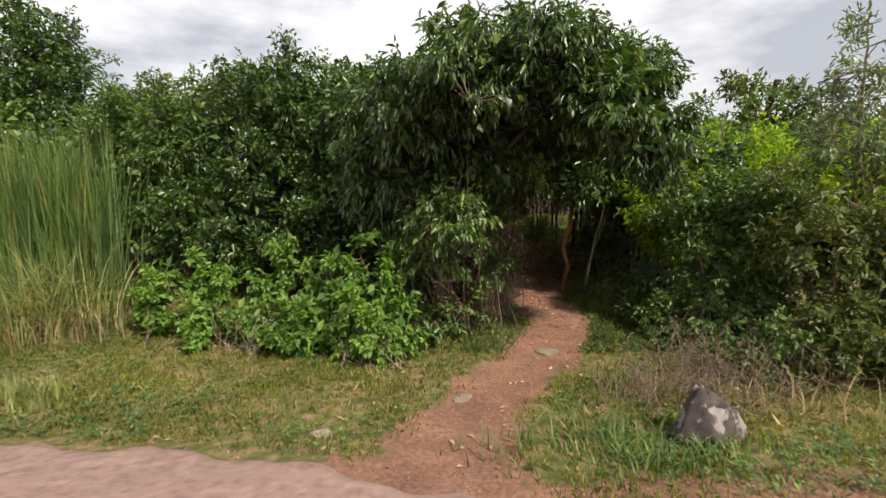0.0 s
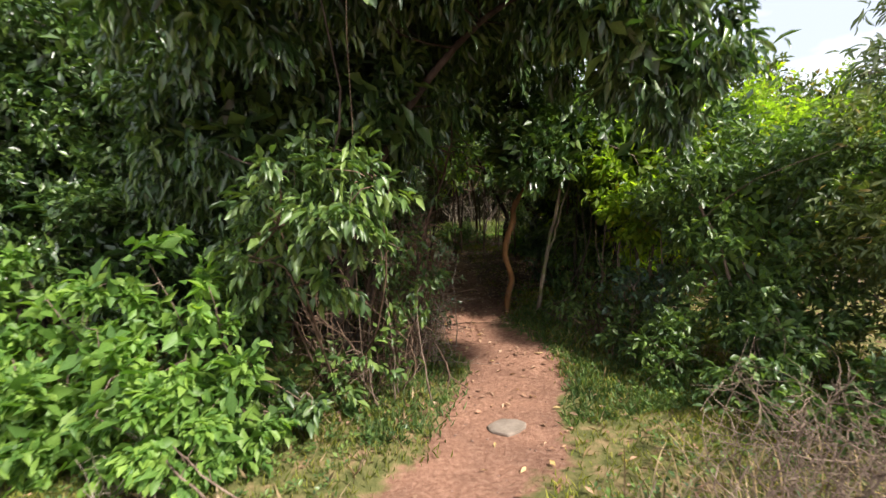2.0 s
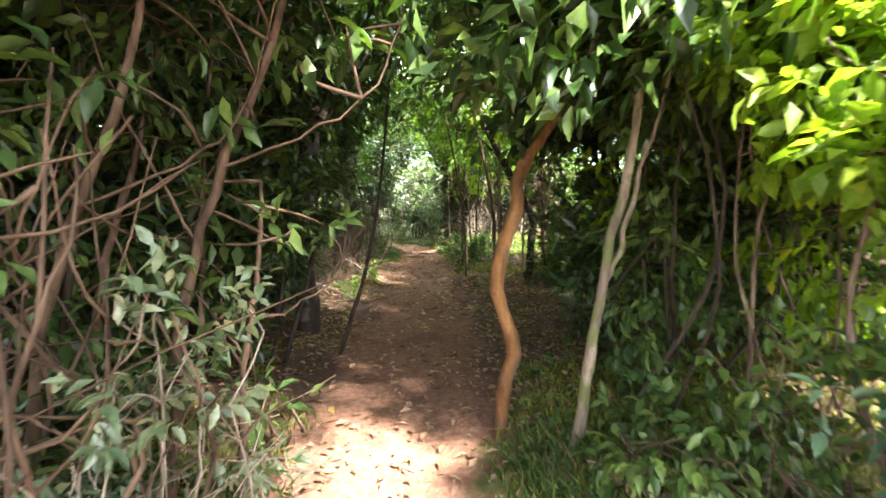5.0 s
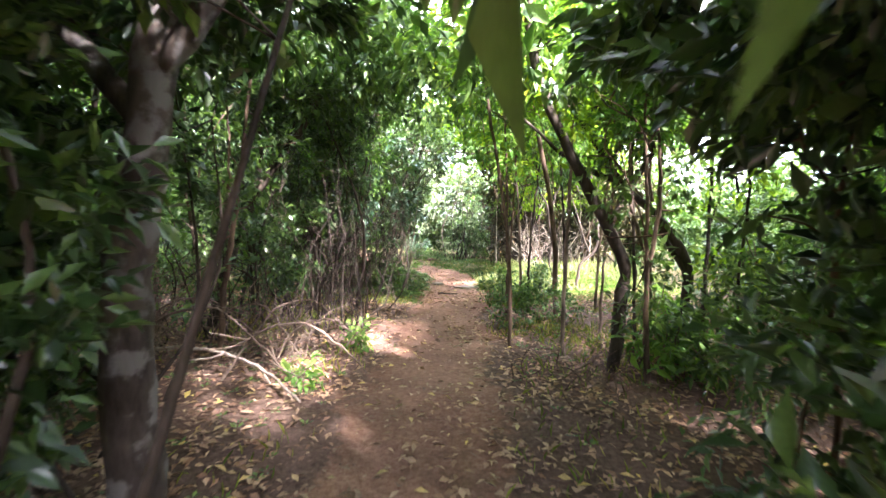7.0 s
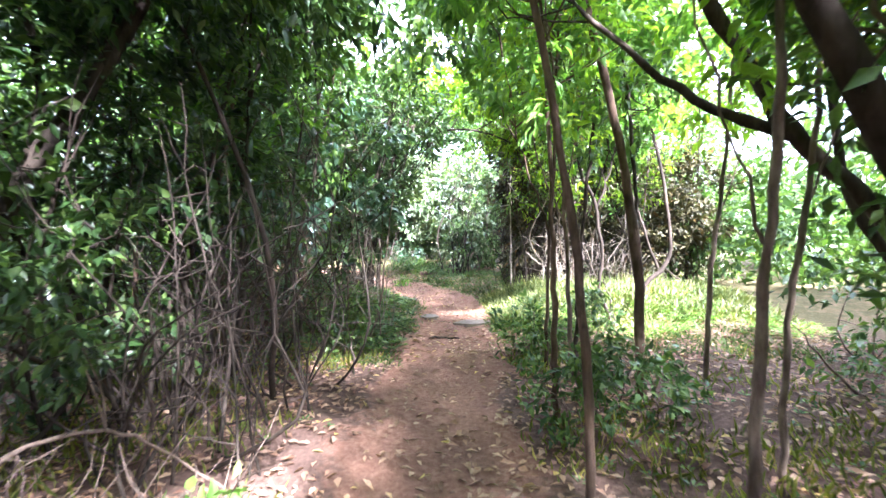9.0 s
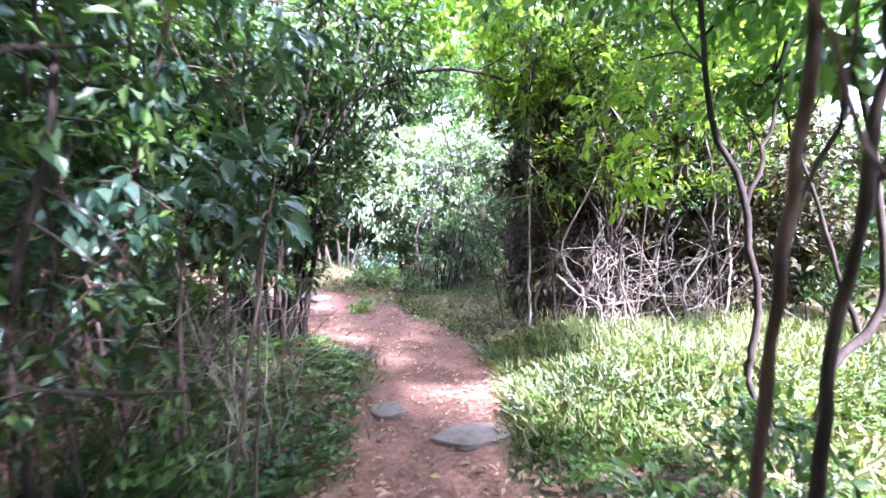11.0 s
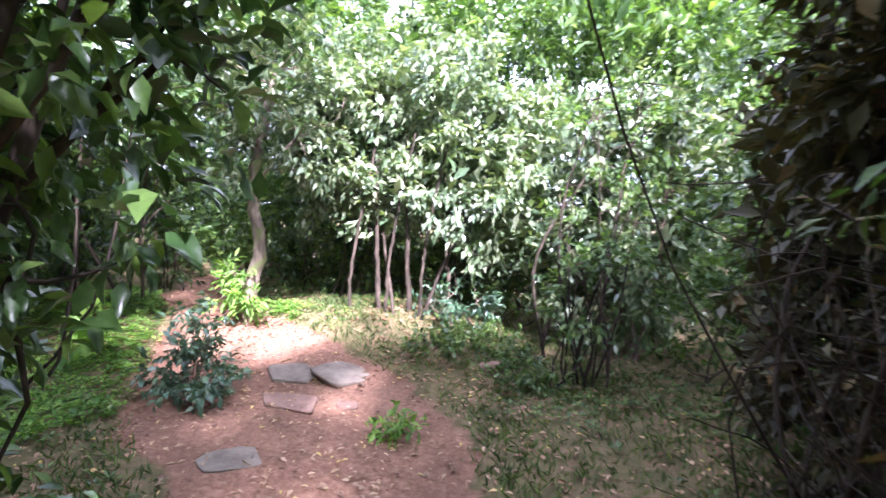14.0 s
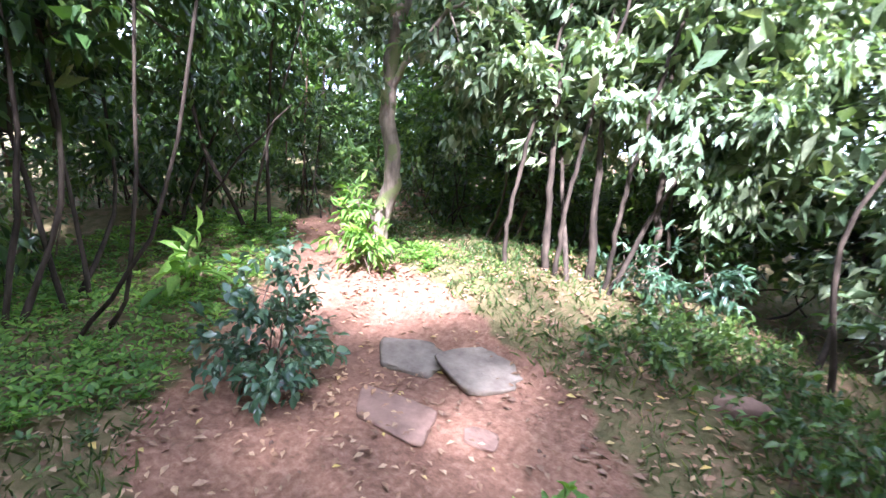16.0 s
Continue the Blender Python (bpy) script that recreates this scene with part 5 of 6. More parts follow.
# thicket with pale roots
for k in range(17):
    u = k / 16
    x, y = 3.05 + 2.2 * u + 0.08 * math.sin(k * 5.0), 19.45 + 0.5 * u + 0.15 * math.cos(k * 7.0)
    tree("thicket_stem", x, y, "thin pale crooked thicket stem with bare twigs", ((0, 0, -0.06), (0.12 * math.sin(k * 3.1), 0.05, 0.35), (0.2 * math.sin(k * 1.7), 0.08, 0.8), (0.3 * math.sin(k * 2.3), 0.1, 1.6), (0.4 * math.sin(k * 2.9), 0.15, 2.7)), 0.014 + 0.003 * (k % 3), 0.006, (TWIG_PALE, BARK_DARK, BARK_DARK)[k % 3], limbs=tuple((((0.1 * math.sin(k), 0, 0.3 + 0.3 * j), (0.35 * math.sin(k + j * 2), -0.12, 0.5 + 0.3 * j), (0.6 * math.sin(k + j * 2.6), -0.18, 0.45 + 0.42 * j)), 0.0055) for j in range(2)), blobs=(blob(0.3 * math.sin(k * 2.3), 0.1, 2.3, 0.6, 0.5, 0.6), blob(0.1, 0.1, 1.5, 0.4, 0.35, 0.4)), clumps=60, per=6, length=0.085, width=0.42, leaf=(LEAF_OLIVE, LEAF_MID, LEAF_LIME)[k % 3], fine=False, twigs=10, group="thicket", sides=6)
bare_bush("dry_brush", 3.8, 19.45, "bare pale twigs and roots of the thicket", 15, 1.0, 0.3, TWIG_PALE, 0.008, 5)
bare_bush("dry_brush", 4.5, 19.7, "bare pale twigs and roots of the thicket", 14, 1.0, 0.6, TWIG_PALE, 0.006, 5)
# Dark bark on these twigs stands in for the shade within.
bare_bush("dry_brush", 3.55, 20.4, "dense dead twigs coloured dark for shade inside the thicket", 80, 2.0, 0.45, BARK_DARK, 0.007, 6)
# The dark leaf colour carries part of the thicket's shade.
bush("shrub", 3.7, 20.6, "brown-green thicket with leaves darkened for its deep shade", rel(3.7, 20.6, blob(3.6, 20.5, 1.6, 0.6, 0.6, 0.9), blob(3.9, 20.9, 0.6, 0.7, 0.6, 0.8), blob(4.6, 20.6, 0.5, 0.8, 0.5, 0.8), blob(3.6, 21.6, 1.2, 0.7, 0.7, 1.0), blob(5.8, 20.4, 0.9, 0.9, 0.6, 1.1), blob(3.35, 20.15, 0.55, 0.35, 0.35, 0.7), blob(3.4, 20.2, 1.6, 0.45, 0.45, 0.6), blob(4.3, 20.3, 1.2, 0.8, 0.4, 0.9), blob(5.3, 20.5, 0.5, 0.8, 0.5, 0.8), blob(3.7, 21.0, 1.9, 0.6, 0.7, 0.8), blob(3.7, 21.7, 0.2, 0.6, 0.6, 0.7)), 4600, 7, 0.1, 0.42, LEAF_BROWN_SHADE, stems=26, stem_r=0.018, bark=BARK_DARK, twigs=200, foot=0.5, fine=False, group="shaded shrubs")
bush("shrub", 4.0, 20.5, "olive green leafy top of the thicket", rel(4.0, 20.5, blob(4.9, 20.5, 1.8, 0.9, 0.6, 0.7), blob(3.4, 20.6, 2.4, 0.7, 0.6, 0.55), blob(4.0, 20.2, 2.4, 0.9, 0.6, 0.6), blob(3.2, 19.9, 2.2, 0.45, 0.4, 0.35), blob(5.3, 20.0, 2.5, 0.8, 0.6, 0.6)), 1100, 7, 0.1, 0.42, LEAF_LIME, stems=9, stem_r=0.018, bark=BARK_BROWN, twigs=80, group="thicket", droop=0.5)
# Foliage set overhead here to block direct sun from the clearing's stones.
bush("leafy_branch", 3.5, 20.5, "overhanging branch with sunlit yellow-green leaves", rel(3.5, 20.5, blob(2.5, 20.1, 2.95, 0.8, 0.6, 0.4), blob(1.9, 19.7, 3.0, 0.8, 0.6, 0.4), blob(2.9, 20.7, 3.0, 0.8, 0.6, 0.4)), 560, 7, 0.1, 0.42, LEAF_LIME, stems=4, stem_r=0.006, bark=BARK_DARK, twigs=50, reach=0.0, foot=0.1, droop=0.5)
stick("root_loop", 3.5, 19.3, ((-0.25, 0.1, 0.55), (-0.1, 0.0, 0.4), (0.08, -0.05, 0.32), (0.12, -0.05, 0.12), (-0.05, -0.05, 0.0)), 0.013, TWIG_PALE, "pale looping root at the thicket's foot")
bush("yellow_leaf_branch", 4.0, 19.35, "branch with yellow-green sunlit leaves", rel(4.0, 19.35, blob(3.5, 18.45, 1.2, 0.2, 0.2, 0.3), blob(3.55, 18.6, 1.65, 0.35, 0.3, 0.35), blob(3.95, 18.7, 1.95, 0.4, 0.4, 0.4)), 85, 5, 0.1, 0.5, LEAF_LIME, stems=2, stem_r=0.01, twigs=30, droop=0.7, reach=0.0, foot=0.05)
tree("pole_sapling", 3.14, 20.3, "thin grey sapling in front of dark shade", ((0, 0, -0.06), (0.05, 0, 0.8), (0.12, 0.05, 1.5), (0.0, 0.1, 2.6)), 0.028, 0.014, TWIG, limbs=((((0.12, 0.05, 1.4), (-0.1, 0.1, 1.9), (-0.2, 0.1, 2.6)), 0.012),), blobs=(blob(0, 0.1, 2.7, 0.6, 0.6, 0.5),), clumps=90, per=6, length=0.1, width=0.42, leaf=LEAF_OLIVE, group="pole saplings")
tree("pole_sapling", 3.45, 20.9, "thin grey sapling in front of dark shade", ((0, 0, -0.06), (0.02, 0, 0.8), (0.0, 0.05, 1.6), (-0.05, 0.1, 2.8)), 0.032, 0.016, BARK_BROWN, blobs=(blob(0, 0.1, 2.7, 0.6, 0.6, 0.5),), clumps=90, per=6, length=0.1, width=0.42, leaf=LEAF_OLIVE, group="pole saplings")

# ---- the clearing ----
bush("small_bush", -0.57, 21.6, "small dark green bush growing in the path", (blob(0, 0, 0.28, 0.36, 0.32, 0.26), blob(0.0, 0.05, 0.52, 0.22, 0.2, 0.26), blob(0.1, -0.1, 0.15, 0.2, 0.18, 0.16)), 190, 6, 0.07, 0.52, LEAF_TEAL, stems=8, stem_r=0.007, twigs=50, foot=0.05, twig_r=0.003)
stone("flat_stone", -0.17, 22.3, 0.23, 0.19, 0.07, ROCK_PALE, "flat angular grey stone set in the earth", 5, 0.30, 0.16, 21, 0.25, tilt=8)
stone("flat_stone", 0.26, 22.45, 0.26, 0.25, 0.06, ROCK_PALE, "flat angular grey stone set in the earth", 35, 0.28, 0.16, 22, 0.25, tilt=8)
stone("flat_stone", 0.15, 21.8, 0.26, 0.16, 0.06, SOIL_STONE, "earth-covered stone edge standing out of the path", -10, 0.47, 0.16, 23, 0.2)
stone("flat_stone", 0.56, 21.95, 0.1, 0.08, 0.03, SOIL_STONE, "small flat stone bedded in the earth", -10, 0.42, 0.14, 24, 0.3)
stone("flat_stone", 0.33, 20.95, 0.2, 0.16, 0.04, ROCK_PALE, "flat pale stone half buried in the path", 20, 0.4, 0.12, 25, 0.35)
stone("flat_stone", 1.5, 22.9, 0.15, 0.11, 0.08, SOIL_STONE, "reddish stone in the grassy bank", 0, 0.35, 0.14, 26)
bush("seedling", 1.1, 21.6, "low green seedling in the trodden earth", (blob(0, 0, 0.07, 0.16, 0.14, 0.08),), 30, 5, 0.07, 0.45, LEAF_FRESH, stems=4, stem_r=0.003, twigs=10, foot=0.04, twig_r=0.002, group="seedlings", floor=0.0)
tree("bare_trunk_tree", -1.36, 23.2, "small tree with a pale sunlit curved trunk", ((0, 0, -0.1), (0.02, 0, 0.35), (0.14, 0, 0.75), (0.05, 0, 1.3), (0.12, 0, 1.9), (0.3, 0.1, 2.7)), 0.085, 0.05, BARK_PALE, limbs=((((0.06, 0, 1.4), (0.4, 0, 1.8), (0.8, 0.1, 2.1)), 0.03),), blobs=(blob(0.2, 0, 2.5, 0.9, 0.9, 0.6), blob(0.8, 0, 1.9, 0.5, 0.5, 0.4), blob(0.05, -0.15, 1.75, 0.4, 0.35, 0.3)), clumps=420, per=7, length=0.11, width=0.42, leaf=LEAF_SILVER)
bush("foot_shrub", -1.33, 23.0, "bright green leafy shoots at the tree's foot", (blob(-0.05, 0, 0.28, 0.26, 0.24, 0.26), blob(0.16, -0.1, 0.2, 0.22, 0.22, 0.2), blob(-0.1, 0, 0.48, 0.16, 0.16, 0.18)), 75, 7, 0.11, 0.3, LEAF_FRESH, stems=7, stem_r=0.006, twigs=40, foot=0.1, droop=0.5)
bush("pale_shrub", 0.5, 24.6, "large sunlit shrub with pale silvery green leaves", rel(0.5, 24.6, blob(0.0, 24.0, 1.3, 0.8, 0.6, 0.6), blob(-0.6, 24.2, 2.1, 0.9, 0.7, 0.8), blob(0.9, 24.1, 1.6, 0.9, 0.7, 0.8), blob(0.3, 24.5, 2.6, 1.2, 0.9, 0.8), blob(1.5, 24.2, 0.9, 0.7, 0.6, 0.7), blob(1.9, 24.6, 1.8, 0.9, 0.8, 0.9), blob(-0.7, 23.7, 1.5, 0.55, 0.5, 0.5)), 2600, 8, 0.11, 0.45, LEAF_SILVER, stems=10, stem_r=0.019, bark=BARK_DARK, twigs=120, foot=0.45, droop=0.7, fine=False)
bush("pale_shrub", 2.6, 24.4, "sunlit shrub with pale green leaves", rel(2.6, 24.4, blob(2.6, 24.2, 0.7, 0.8, 0.7, 0.9), blob(3.2, 24.4, 1.7, 0.9, 0.8, 0.8)), 1000, 8, 0.11, 0.45, LEAF_SILVER, stems=10, stem_r=0.02, bark=TWIG, twigs=80, foot=0.4, droop=0.6, fine=False)
for k, (x, y) in enumerate(((-0.3, 23.55), (0.0, 23.7), (0.12, 23.6), (0.35, 23.75), (0.5, 23.65), (0.75, 24.0))):
    tree("clump_stem", x, y, "dark brown stem under the pale shrub", ((0, 0, -0.08), (0.03 * (-1) ** k, 0, 0.5), (0.1 * (-1) ** k, 0.1, 1.2), (0.2 * (-1) ** k, 0.3, 2.0)), 0.02 + 0.014 * (k % 2), 0.012, BARK_DARK, group="stem clump", sides=7)
bush("shrub", 0.4, 25.0, "dark shaded undergrowth behind the pale shrub", rel(0.4, 25.0, blob(-0.6, 24.7, 0.1, 0.7, 0.4, 0.7), blob(0.4, 24.8, 0.1, 0.8, 0.4, 0.8), blob(1.5, 24.9, 0.1, 0.8, 0.4, 0.8), blob(2.5, 25.0, 0.2, 0.8, 0.5, 0.8)), 1500, 7, 0.09, 0.42, LEAF_GLOSSY, stems=12, stem_r=0.014, bark=BARK_DARK, fine=False, group="shaded shrubs")
bush("fern", 0.85, 23.95, "fern-like bush with blue-green leaflets", rel(0.85, 23.95, blob(0.75, 23.75, 0.05, 0.3, 0.22, 0.22), blob(1.1, 23.8, 0.0, 0.26, 0.2, 0.2)), 80, 8, 0.09, 0.3, LEAF_TEAL, stems=7, stem_r=0.006, twigs=40, droop=0.4)
bush("shrub", 2.24, 22.75, "thin dark shrub with upright twigs and small leaves", rel(2.24, 22.75, blob(2.2, 22.75, 0.3, 0.35, 0.3, 0.45), blob(2.4, 22.9, 1.0, 0.45, 0.4, 0.6), blob(2.5, 22.9, 1.8, 0.5, 0.5, 0.5)), 230, 7, 0.07, 0.45, LEAF_MID, stems=14, stem_r=0.012, bark=BARK_DARK, twigs=120, foot=0.12)
bush("shrub", 3.7, 22.6, "dark shaded shrub beside the clearing", rel(3.7, 22.6, blob(3.8, 22.6, 0.6, 0.7, 0.6, 0.9), blob(3.8, 22.4, 1.9, 0.7, 0.7, 0.7)), 600, 7, 0.08, 0.45, LEAF_MID, stems=12, stem_r=0.014, bark=BARK_DARK, twigs=80, foot=0.3, fine=False)
for px, py, w in ((0.95, 22.95, 0.3), (1.4, 23.3, 0.35), (1.8, 22.6, 0.3), (1.1, 23.4, 0.3)):
    bush("low_bush", px, py, "low mixed green bush on the grassy bank", (blob(0, 0, 0.12, w, w * 0.8, 0.18),), 80, 7, 0.06, 0.45, LEAF_MID, stems=5, stem_r=0.004, twigs=16, twig_r=0.002, group="low bank bushes")
bush("shrub", -2.4, 20.9, "dark overhanging shrub with hanging leaves", rel(-2.4, 20.9, blob(-1.9, 21.1, 1.5, 0.7, 0.7, 0.5), blob(-2.6, 20.8, 1.1, 0.8, 0.8, 0.9), blob(-2.4, 21.6, 1.9, 1.0, 0.9, 0.6), blob(-1.3, 21.4, 1.9, 0.6, 0.6, 0.4)), 900, 7, 0.11, 0.42, LEAF_GLOSSY, stems=9, stem_r=0.02, bark=BARK_DARK, twigs=80, droop=0.8)
bush("shrub", -3.4, 22.6, "dark overhanging shrub in deep shade", rel(-3.4, 22.6, blob(-3.0, 22.6, 1.6, 0.9, 0.8, 0.7), blob(-3.8, 22.4, 0.9, 0.9, 0.8, 0.9), blob(-2.6, 23.0, 2.2, 1.0, 0.9, 0.6)), 900, 7, 0.10, 0.42, LEAF_GLOSSY, stems=9, stem_r=0.02, bark=BARK_DARK, twigs=60, droop=0.7, fine=False)
bush("leafy_plant", -2.05, 21.9, "low rosette plant with long pale green leaves", (blob(0, 0, 0.18, 0.12, 0.12, 0.1),), 6, 6, 0.24, 0.3, LEAF_FRESH, stems=2, stem_r=0.006, twigs=0, droop=0.0, floor=0.0)


LIGHT = ((4.0, 18.2, 1.4), (3.2, 18.6, 0.9), (-0.4, 25.2, 1.4), (0.9, 25.3, 1.3), (0.5, 12.6, 0.7), (1.0, 7.7, 0.4), (3.6, 8.0, 0.7), (1.3, 16.9, 0.7), (-1.4, 23.1, 0.4), (2.4, 24.6, 0.8), (-1.6, 21.5, 0.6), (4.9, 18.0, 1.0), (1.2, 17.9, 0.7))


def shades(x, y, z, r=0.0):
    """Whether leaves at (x, y, z) stand in the way of the sun where it reaches the ground."""
    k = 1 / math.tan(SUN_UP)
    fx, fy = x - math.sin(SUN_TURN) * k * (z + 0.6), y - math.cos(SUN_TURN) * k * (z + 0.6)
    return any((fx - a) ** 2 + (fy - b) ** 2 < (c + r) ** 2 for a, b, c in LIGHT)


def thicket_side(y0, y1, side, n, d0, d1, kinds, seed):
    """Saplings along one side of the path, each leaning its own way."""
    r = random.Random(seed)
    for i in range(n):
        y = y0 + (y1 - y0) * (i + r.random()) / n
        x = float(path_x(y)) + side * (float(path_w(y)) + d0 + (d1 - d0) * r.random() ** 1.2)
        top = 1.0 + 0.15 * y + (0.8 if side < 0 else 0.0)
        h = min(r.uniform(2.8, 4.4), top)
        lx, ly = -side * r.uniform(-0.2, 0.6), r.uniform(-0.4, 0.4)
        if shades(x + lx, y + ly, h - 0.6, 0.35) or shades(x, y, h * 0.6 - 0.6, 0.2):
            continue
        leaf, label = r.choice(kinds)
        tree("sapling", x, y, label, ((0, 0, -0.1), (lx * 0.1 + r.uniform(-.1, .1), ly * 0.1, h * 0.25), (lx * 0.35 + r.uniform(-.12, .12), ly * 0.4, h * 0.55), (lx, ly, h)), r.uniform(0.014, 0.035), 0.008, r.choice((BARK_BROWN, BARK_DARK, TWIG)),
             limbs=((((lx * 0.3, ly * 0.3, h * 0.5), (lx * 0.3 + r.uniform(-.4, .4), ly * 0.3 + r.uniform(-.3, .3), h * 0.7), (lx * 0.3 + r.uniform(-.8, .8), ly + r.uniform(-.5, .5), h * 0.92)), 0.012),),
             blobs=(blob(lx, ly, h, r.uniform(0.6, 0.9), r.uniform(0.6, 0.9), r.uniform(0.5, 0.8)), blob(lx * 0.5, ly * 0.5, h * 0.62, 0.55, 0.55, 0.7), blob(0, 0, h * 0.25, 0.4, 0.4, 0.5)), clumps=150, per=6, length=r.uniform(0.08, 0.12), width=0.42, leaf=leaf, fine=False, twigs=14, group="forest saplings", sides=6)


GREENS = ((LEAF_MID, "thin sapling with sparse mid-green leaves"), (LEAF_GLOSSY, "thin sapling with dark glossy leaves"), (LEAF_FRESH, "thin sapling with fresh green leaves"))
thicket_side(9.6, 18.5, -1, 32, 1.0, 4.2, GREENS, 3)
thicket_side(9.6, 18.0, 1, 30, 1.1, 4.2, GREENS + ((LEAF_LIME, "thin sapling with sunlit lime leaves"),), 4)
thicket_side(20.2, 24.0, -1, 9, 2.2, 4.5, GREENS, 5)
thicket_side(20.8, 23.0, 1, 8, 3.2, 5.0, GREENS, 6)
thicket_side(24.6, 30.0, -1, 14, 0.3, 4.5, GREENS, 7)
thicket_side(25.2, 30.0, 1, 14, 0.3, 4.5, GREENS, 8)


def undergrowth(y0, y1, side, n, d0, d1, seed):
    r = random.Random(seed)
    for i in range(n):
        y = y0 + (y1 - y0) * (i + r.random()) / n
        x = float(path_x(y)) + side * (float(path_w(y)) + d0 + (d1 - d0) * r.random())
        leaf = r.choice((LEAF_GLOSSY, LEAF_MID, LEAF_MID))
        s = r.uniform(0.35, 0.7)
        if shades(x, y, s * 1.5 - 0.5, 0.3):
            continue
        bush("undergrowth_bush", x, y, "shaded undergrowth bush with dark green leaves", (blob(0, 0, s, s, s, s), blob(r.uniform(-.4, .4), r.uniform(-.3, .3), s * 1.8, s * 0.7, s * 0.7, s * 0.7)), 115, 6, 0.09, 0.42, leaf, stems=4, stem_r=0.01, fine=False, twigs=12, group="undergrowth")


for k, (px, py) in enumerate(((-1.9, 24.7), (-0.9, 25.2), (-3.4, 23.9), (-4.2, 23.3), (-2.7, 25.6), (-4.6, 22.2), (-1.4, 25.9))):
    bush("undergrowth_bush", px, py, "shaded undergrowth bush with dark green leaves", (blob(0, 0, 0.45, 0.55, 0.5, 0.5), blob(0.2, 0.1, 1.1, 0.45, 0.4, 0.5)), 130, 6, 0.09, 0.42, (LEAF_GLOSSY, LEAF_MID)[k % 2], stems=6, stem_r=0.012, bark=BARK_DARK, fine=False, twigs=15, group="undergrowth")
for k, (px, py) in enumerate(((2.9, 24.9), (3.8, 24.0), (4.6, 23.4), (3.4, 23.2), (4.3, 24.9), (5.2, 22.6), (5.3, 24.3))):
    bush("undergrowth_bush", px, py, "shaded undergrowth bush with dark green leaves", (blob(0, 0, 0.45, 0.6, 0.5, 0.5), blob(0.2, 0.1, 1.2, 0.5, 0.45, 0.6)), 190, 6, 0.085, 0.42, (LEAF_GLOSSY, LEAF_MID)[k % 2], stems=7, stem_r=0.012, bark=BARK_DARK, fine=False, twigs=18, group="undergrowth")
tree("small_tree", 4.1, 22.7, "dark tangled small tree in the thicket", ((0, 0, -0.1), (0.05, 0, 0.8), (-0.05, 0.05, 1.6), (0.1, 0.1, 2.6)), 0.04, 0.02, BARK_DARK, limbs=((((0, 0, 1.0), (-0.4, 0.1, 1.5), (-0.6, 0.1, 2.2)), 0.018), (((0, 0, 1.2), (0.5, 0.1, 1.7), (0.8, 0.1, 2.4)), 0.018)), blobs=(blob(0, 0, 2.7, 0.9, 0.7, 0.7), blob(-0.4, 0, 1.8, 0.6, 0.5, 0.6), blob(0.7, 0.1, 2.0, 0.7, 0.6, 0.7)), clumps=520, per=6, length=0.085, width=0.42, leaf=LEAF_GLOSSY, fine=False)
# Dry tufts, their paleness partly sun flecks put into the colour.
for gx, gy in ((3.35, 18.95), (3.95, 19.2), (4.6, 19.0), (3.6, 19.6), (5.0, 19.6), (4.25, 18.6)):
    tall_grass("grass_tuft", gx, gy, 230, 0.3, 0.28, "pale dry grass below the tangled vines, lightened for sun flecks", GRASS_TALL, 0.0025, 0.9)
undergrowth(8.8, 19, -1, 22, 1.7, 5.5, 11)
undergrowth(9.4, 18.5, 1, 22, 1.7, 5.5, 12)
undergrowth(20, 30, -1, 18, 2.0, 5.5, 13)
undergrowth(20.5, 30, 1, 18, 2.2, 5.5, 14)


def far_woods(name, x0, x1, y0, y1, n, z0, z1, label, leaf, seed, per_blob=90, size=0.24):
    """Woods behind, closed to the eye: one mass of big sprays."""
    g = np.random.default_rng(seed)
    bl = []
    while len(bl) < n:
        x, y, z = g.uniform(x0, x1), g.uniform(y0, y1), g.uniform(z0, z1)
        if not shades(x, y, z, 1.0):
            bl.append((x, y, z, g.uniform(0.9, 1.6), g.uniform(0.9, 1.6), g.uniform(0.7, 1.2)))
    me, c = crown_mesh(bl, n * per_blob, 6, size, 0.45, leaf, 0.3, 1.0, False, 0.4, -1.2)
    return tagged(new(name, me), label, "woods", kind="stuff")


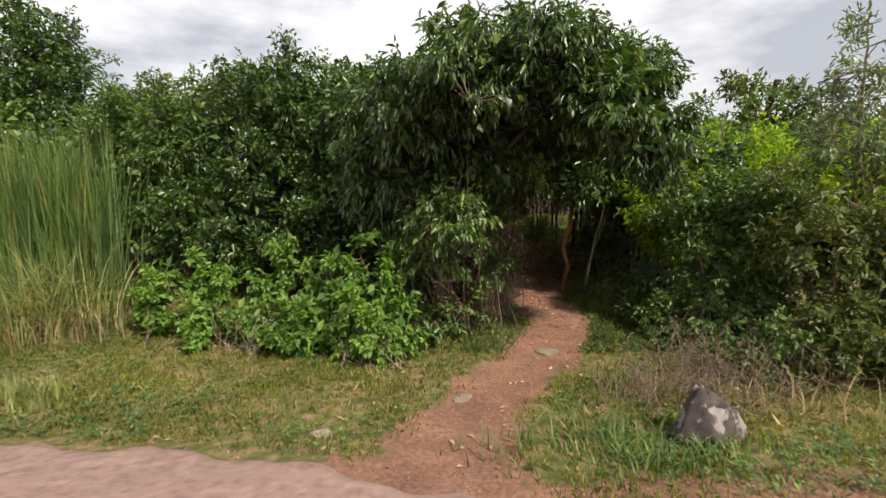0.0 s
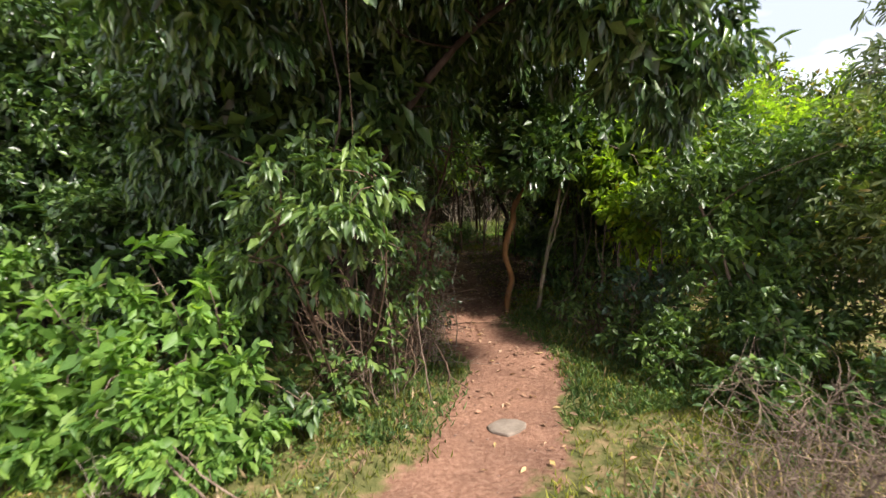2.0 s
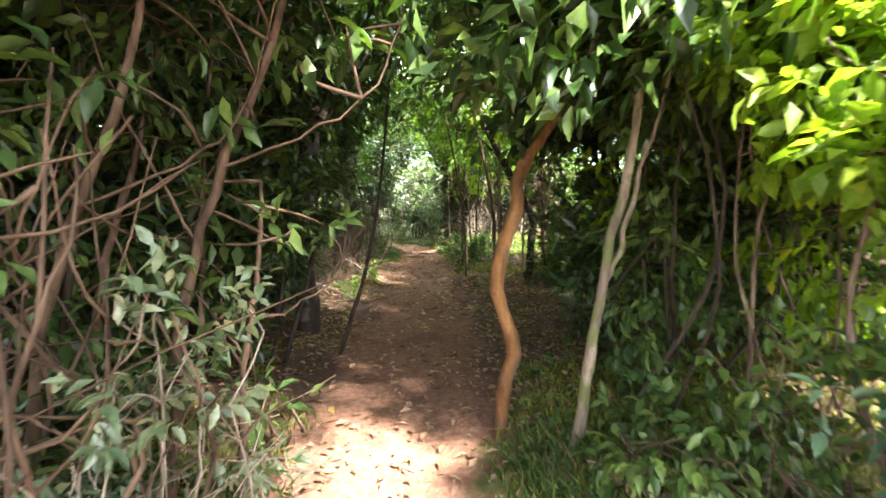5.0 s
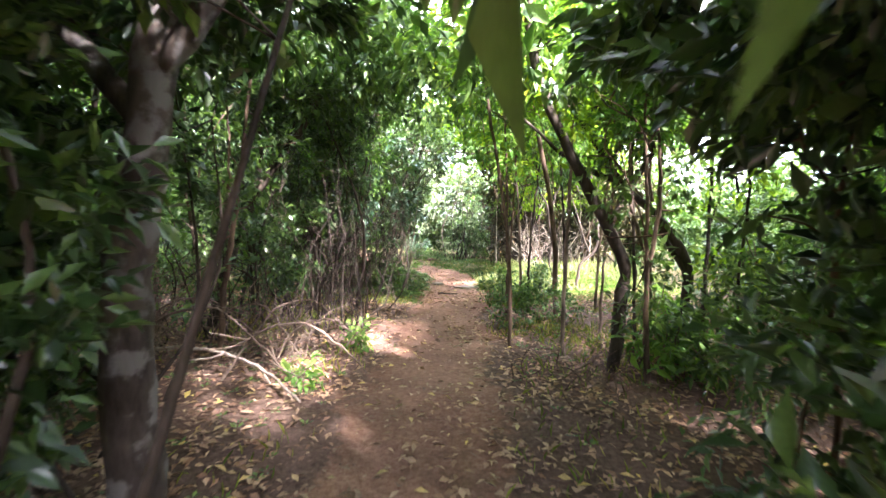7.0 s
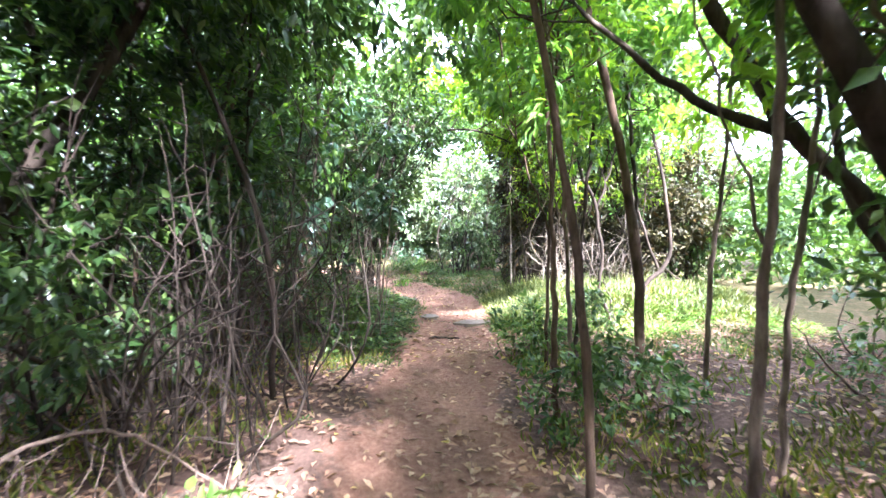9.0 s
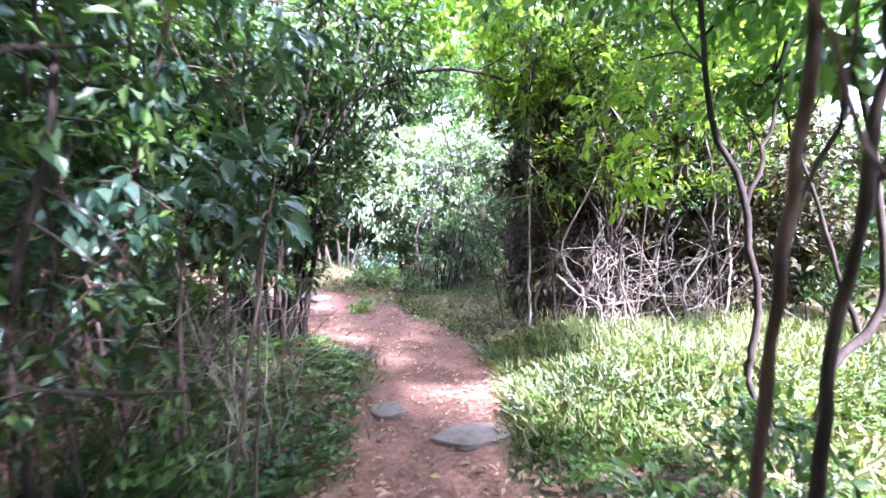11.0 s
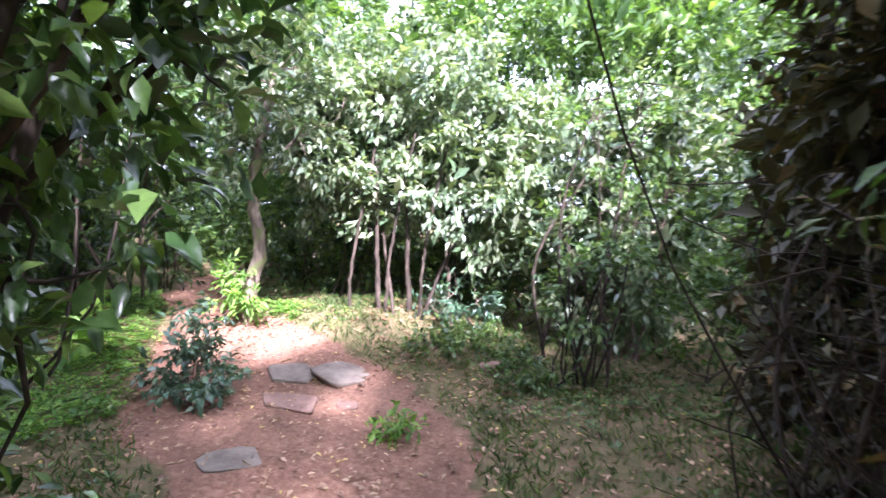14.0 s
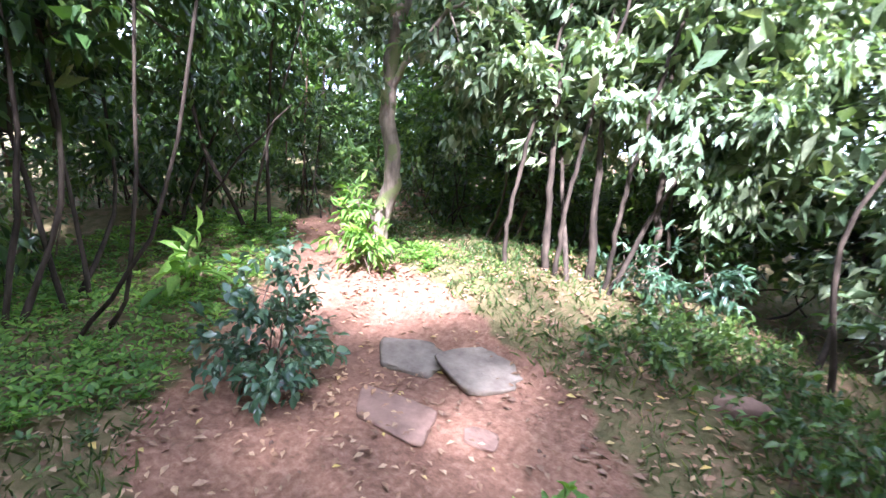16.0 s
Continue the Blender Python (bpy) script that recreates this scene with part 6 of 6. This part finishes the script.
far_woods("woods", -16, -5.5, 10, 32, 66, -0.4, 2.6, "dense shaded woods beyond the undergrowth", LEAF_MID, 21)
far_woods("woods", 8.5, 17, 9.5, 32, 56, -0.6, 1.9, "dense shaded woods beyond the undergrowth", LEAF_MID, 22)
far_woods("woods", -12, 14, 30, 37, 75, -0.2, 6.5, "dense woods closing off the far end", LEAF_FRESH, 23)
far_woods("woods", 5.8, 8.5, 9.5, 17.0, 32, -0.3, 2.0, "leafy thicket beyond the saplings", LEAF_MID, 31, 120, 0.13)
far_woods("woods", 6.6, 9.0, 15.0, 25.0, 26, -0.2, 2.6, "sunlit leafy thicket beyond the saplings", LEAF_MID, 32, 120, 0.13)
far_woods("woods", -4.8, -2.6, 10.0, 19.5, 30, -0.2, 3.2, "shaded leafy thicket beyond the saplings", LEAF_MID, 33, 120, 0.12)
far_woods("woods", -6.5, -4.0, 19.5, 27.0, 24, -0.2, 3.2, "shaded leafy thicket beyond the saplings", LEAF_GLOSSY, 34, 120, 0.12)
far_woods("woods", -4.5, 6.5, 25.6, 28.5, 90, 0.0, 5.4, "leafy thicket behind the clearing", LEAF_MID, 35, 120, 0.13)


def canopy(name, x0, x1, y0, y1, n, z0, z1, label, leaf, seed, per_blob, size):
    """Leafy roof between the sides of the path, with holes where the light falls through; it stays lower towards the road."""
    g = np.random.default_rng(seed)
    bl = []
    while len(bl) < n:
        x, y, z = g.uniform(x0, x1), g.uniform(y0, y1), g.uniform(z0, z1)
        if x > 2.6:
            z = min(z, 0.2 + 0.15 * y)
        if not shades(x, y, z, 0.4):
            bl.append((x, y, z, g.uniform(0.7, 1.3), g.uniform(0.7, 1.3), g.uniform(0.4, 0.7)))
    me, c = crown_mesh(bl, n * per_blob, 6, size, 0.45, leaf, 0.3, 1.0, False, 0.3, -1.2)
    return tagged(new(name, me), label, "canopy", kind="stuff")


canopy("canopy", -2.5, 4.6, 8.0, 12.2, 60, 2.1, 3.1, "dark leafy roof over the path's mouth", LEAF_GLOSSY, 24, 170, 0.13)
canopy("canopy", -4.0, 6.5, 12.5, 20, 70, 2.4, 3.8, "leafy canopy closing over the forest path", LEAF_MID, 26, 110, 0.12)
canopy("canopy", -5, 6.5, 19.5, 29, 52, 2.6, 4.3, "broken leafy canopy over the clearing", LEAF_MID, 25, 110, 0.12)
# Extra roof, added to shade the woods below and close gaps of sky.
canopy("canopy", 4.4, 9.0, 9.0, 17.0, 48, 1.7, 3.2, "leafy roof over the thicket beside the path", LEAF_MID, 28, 120, 0.12)
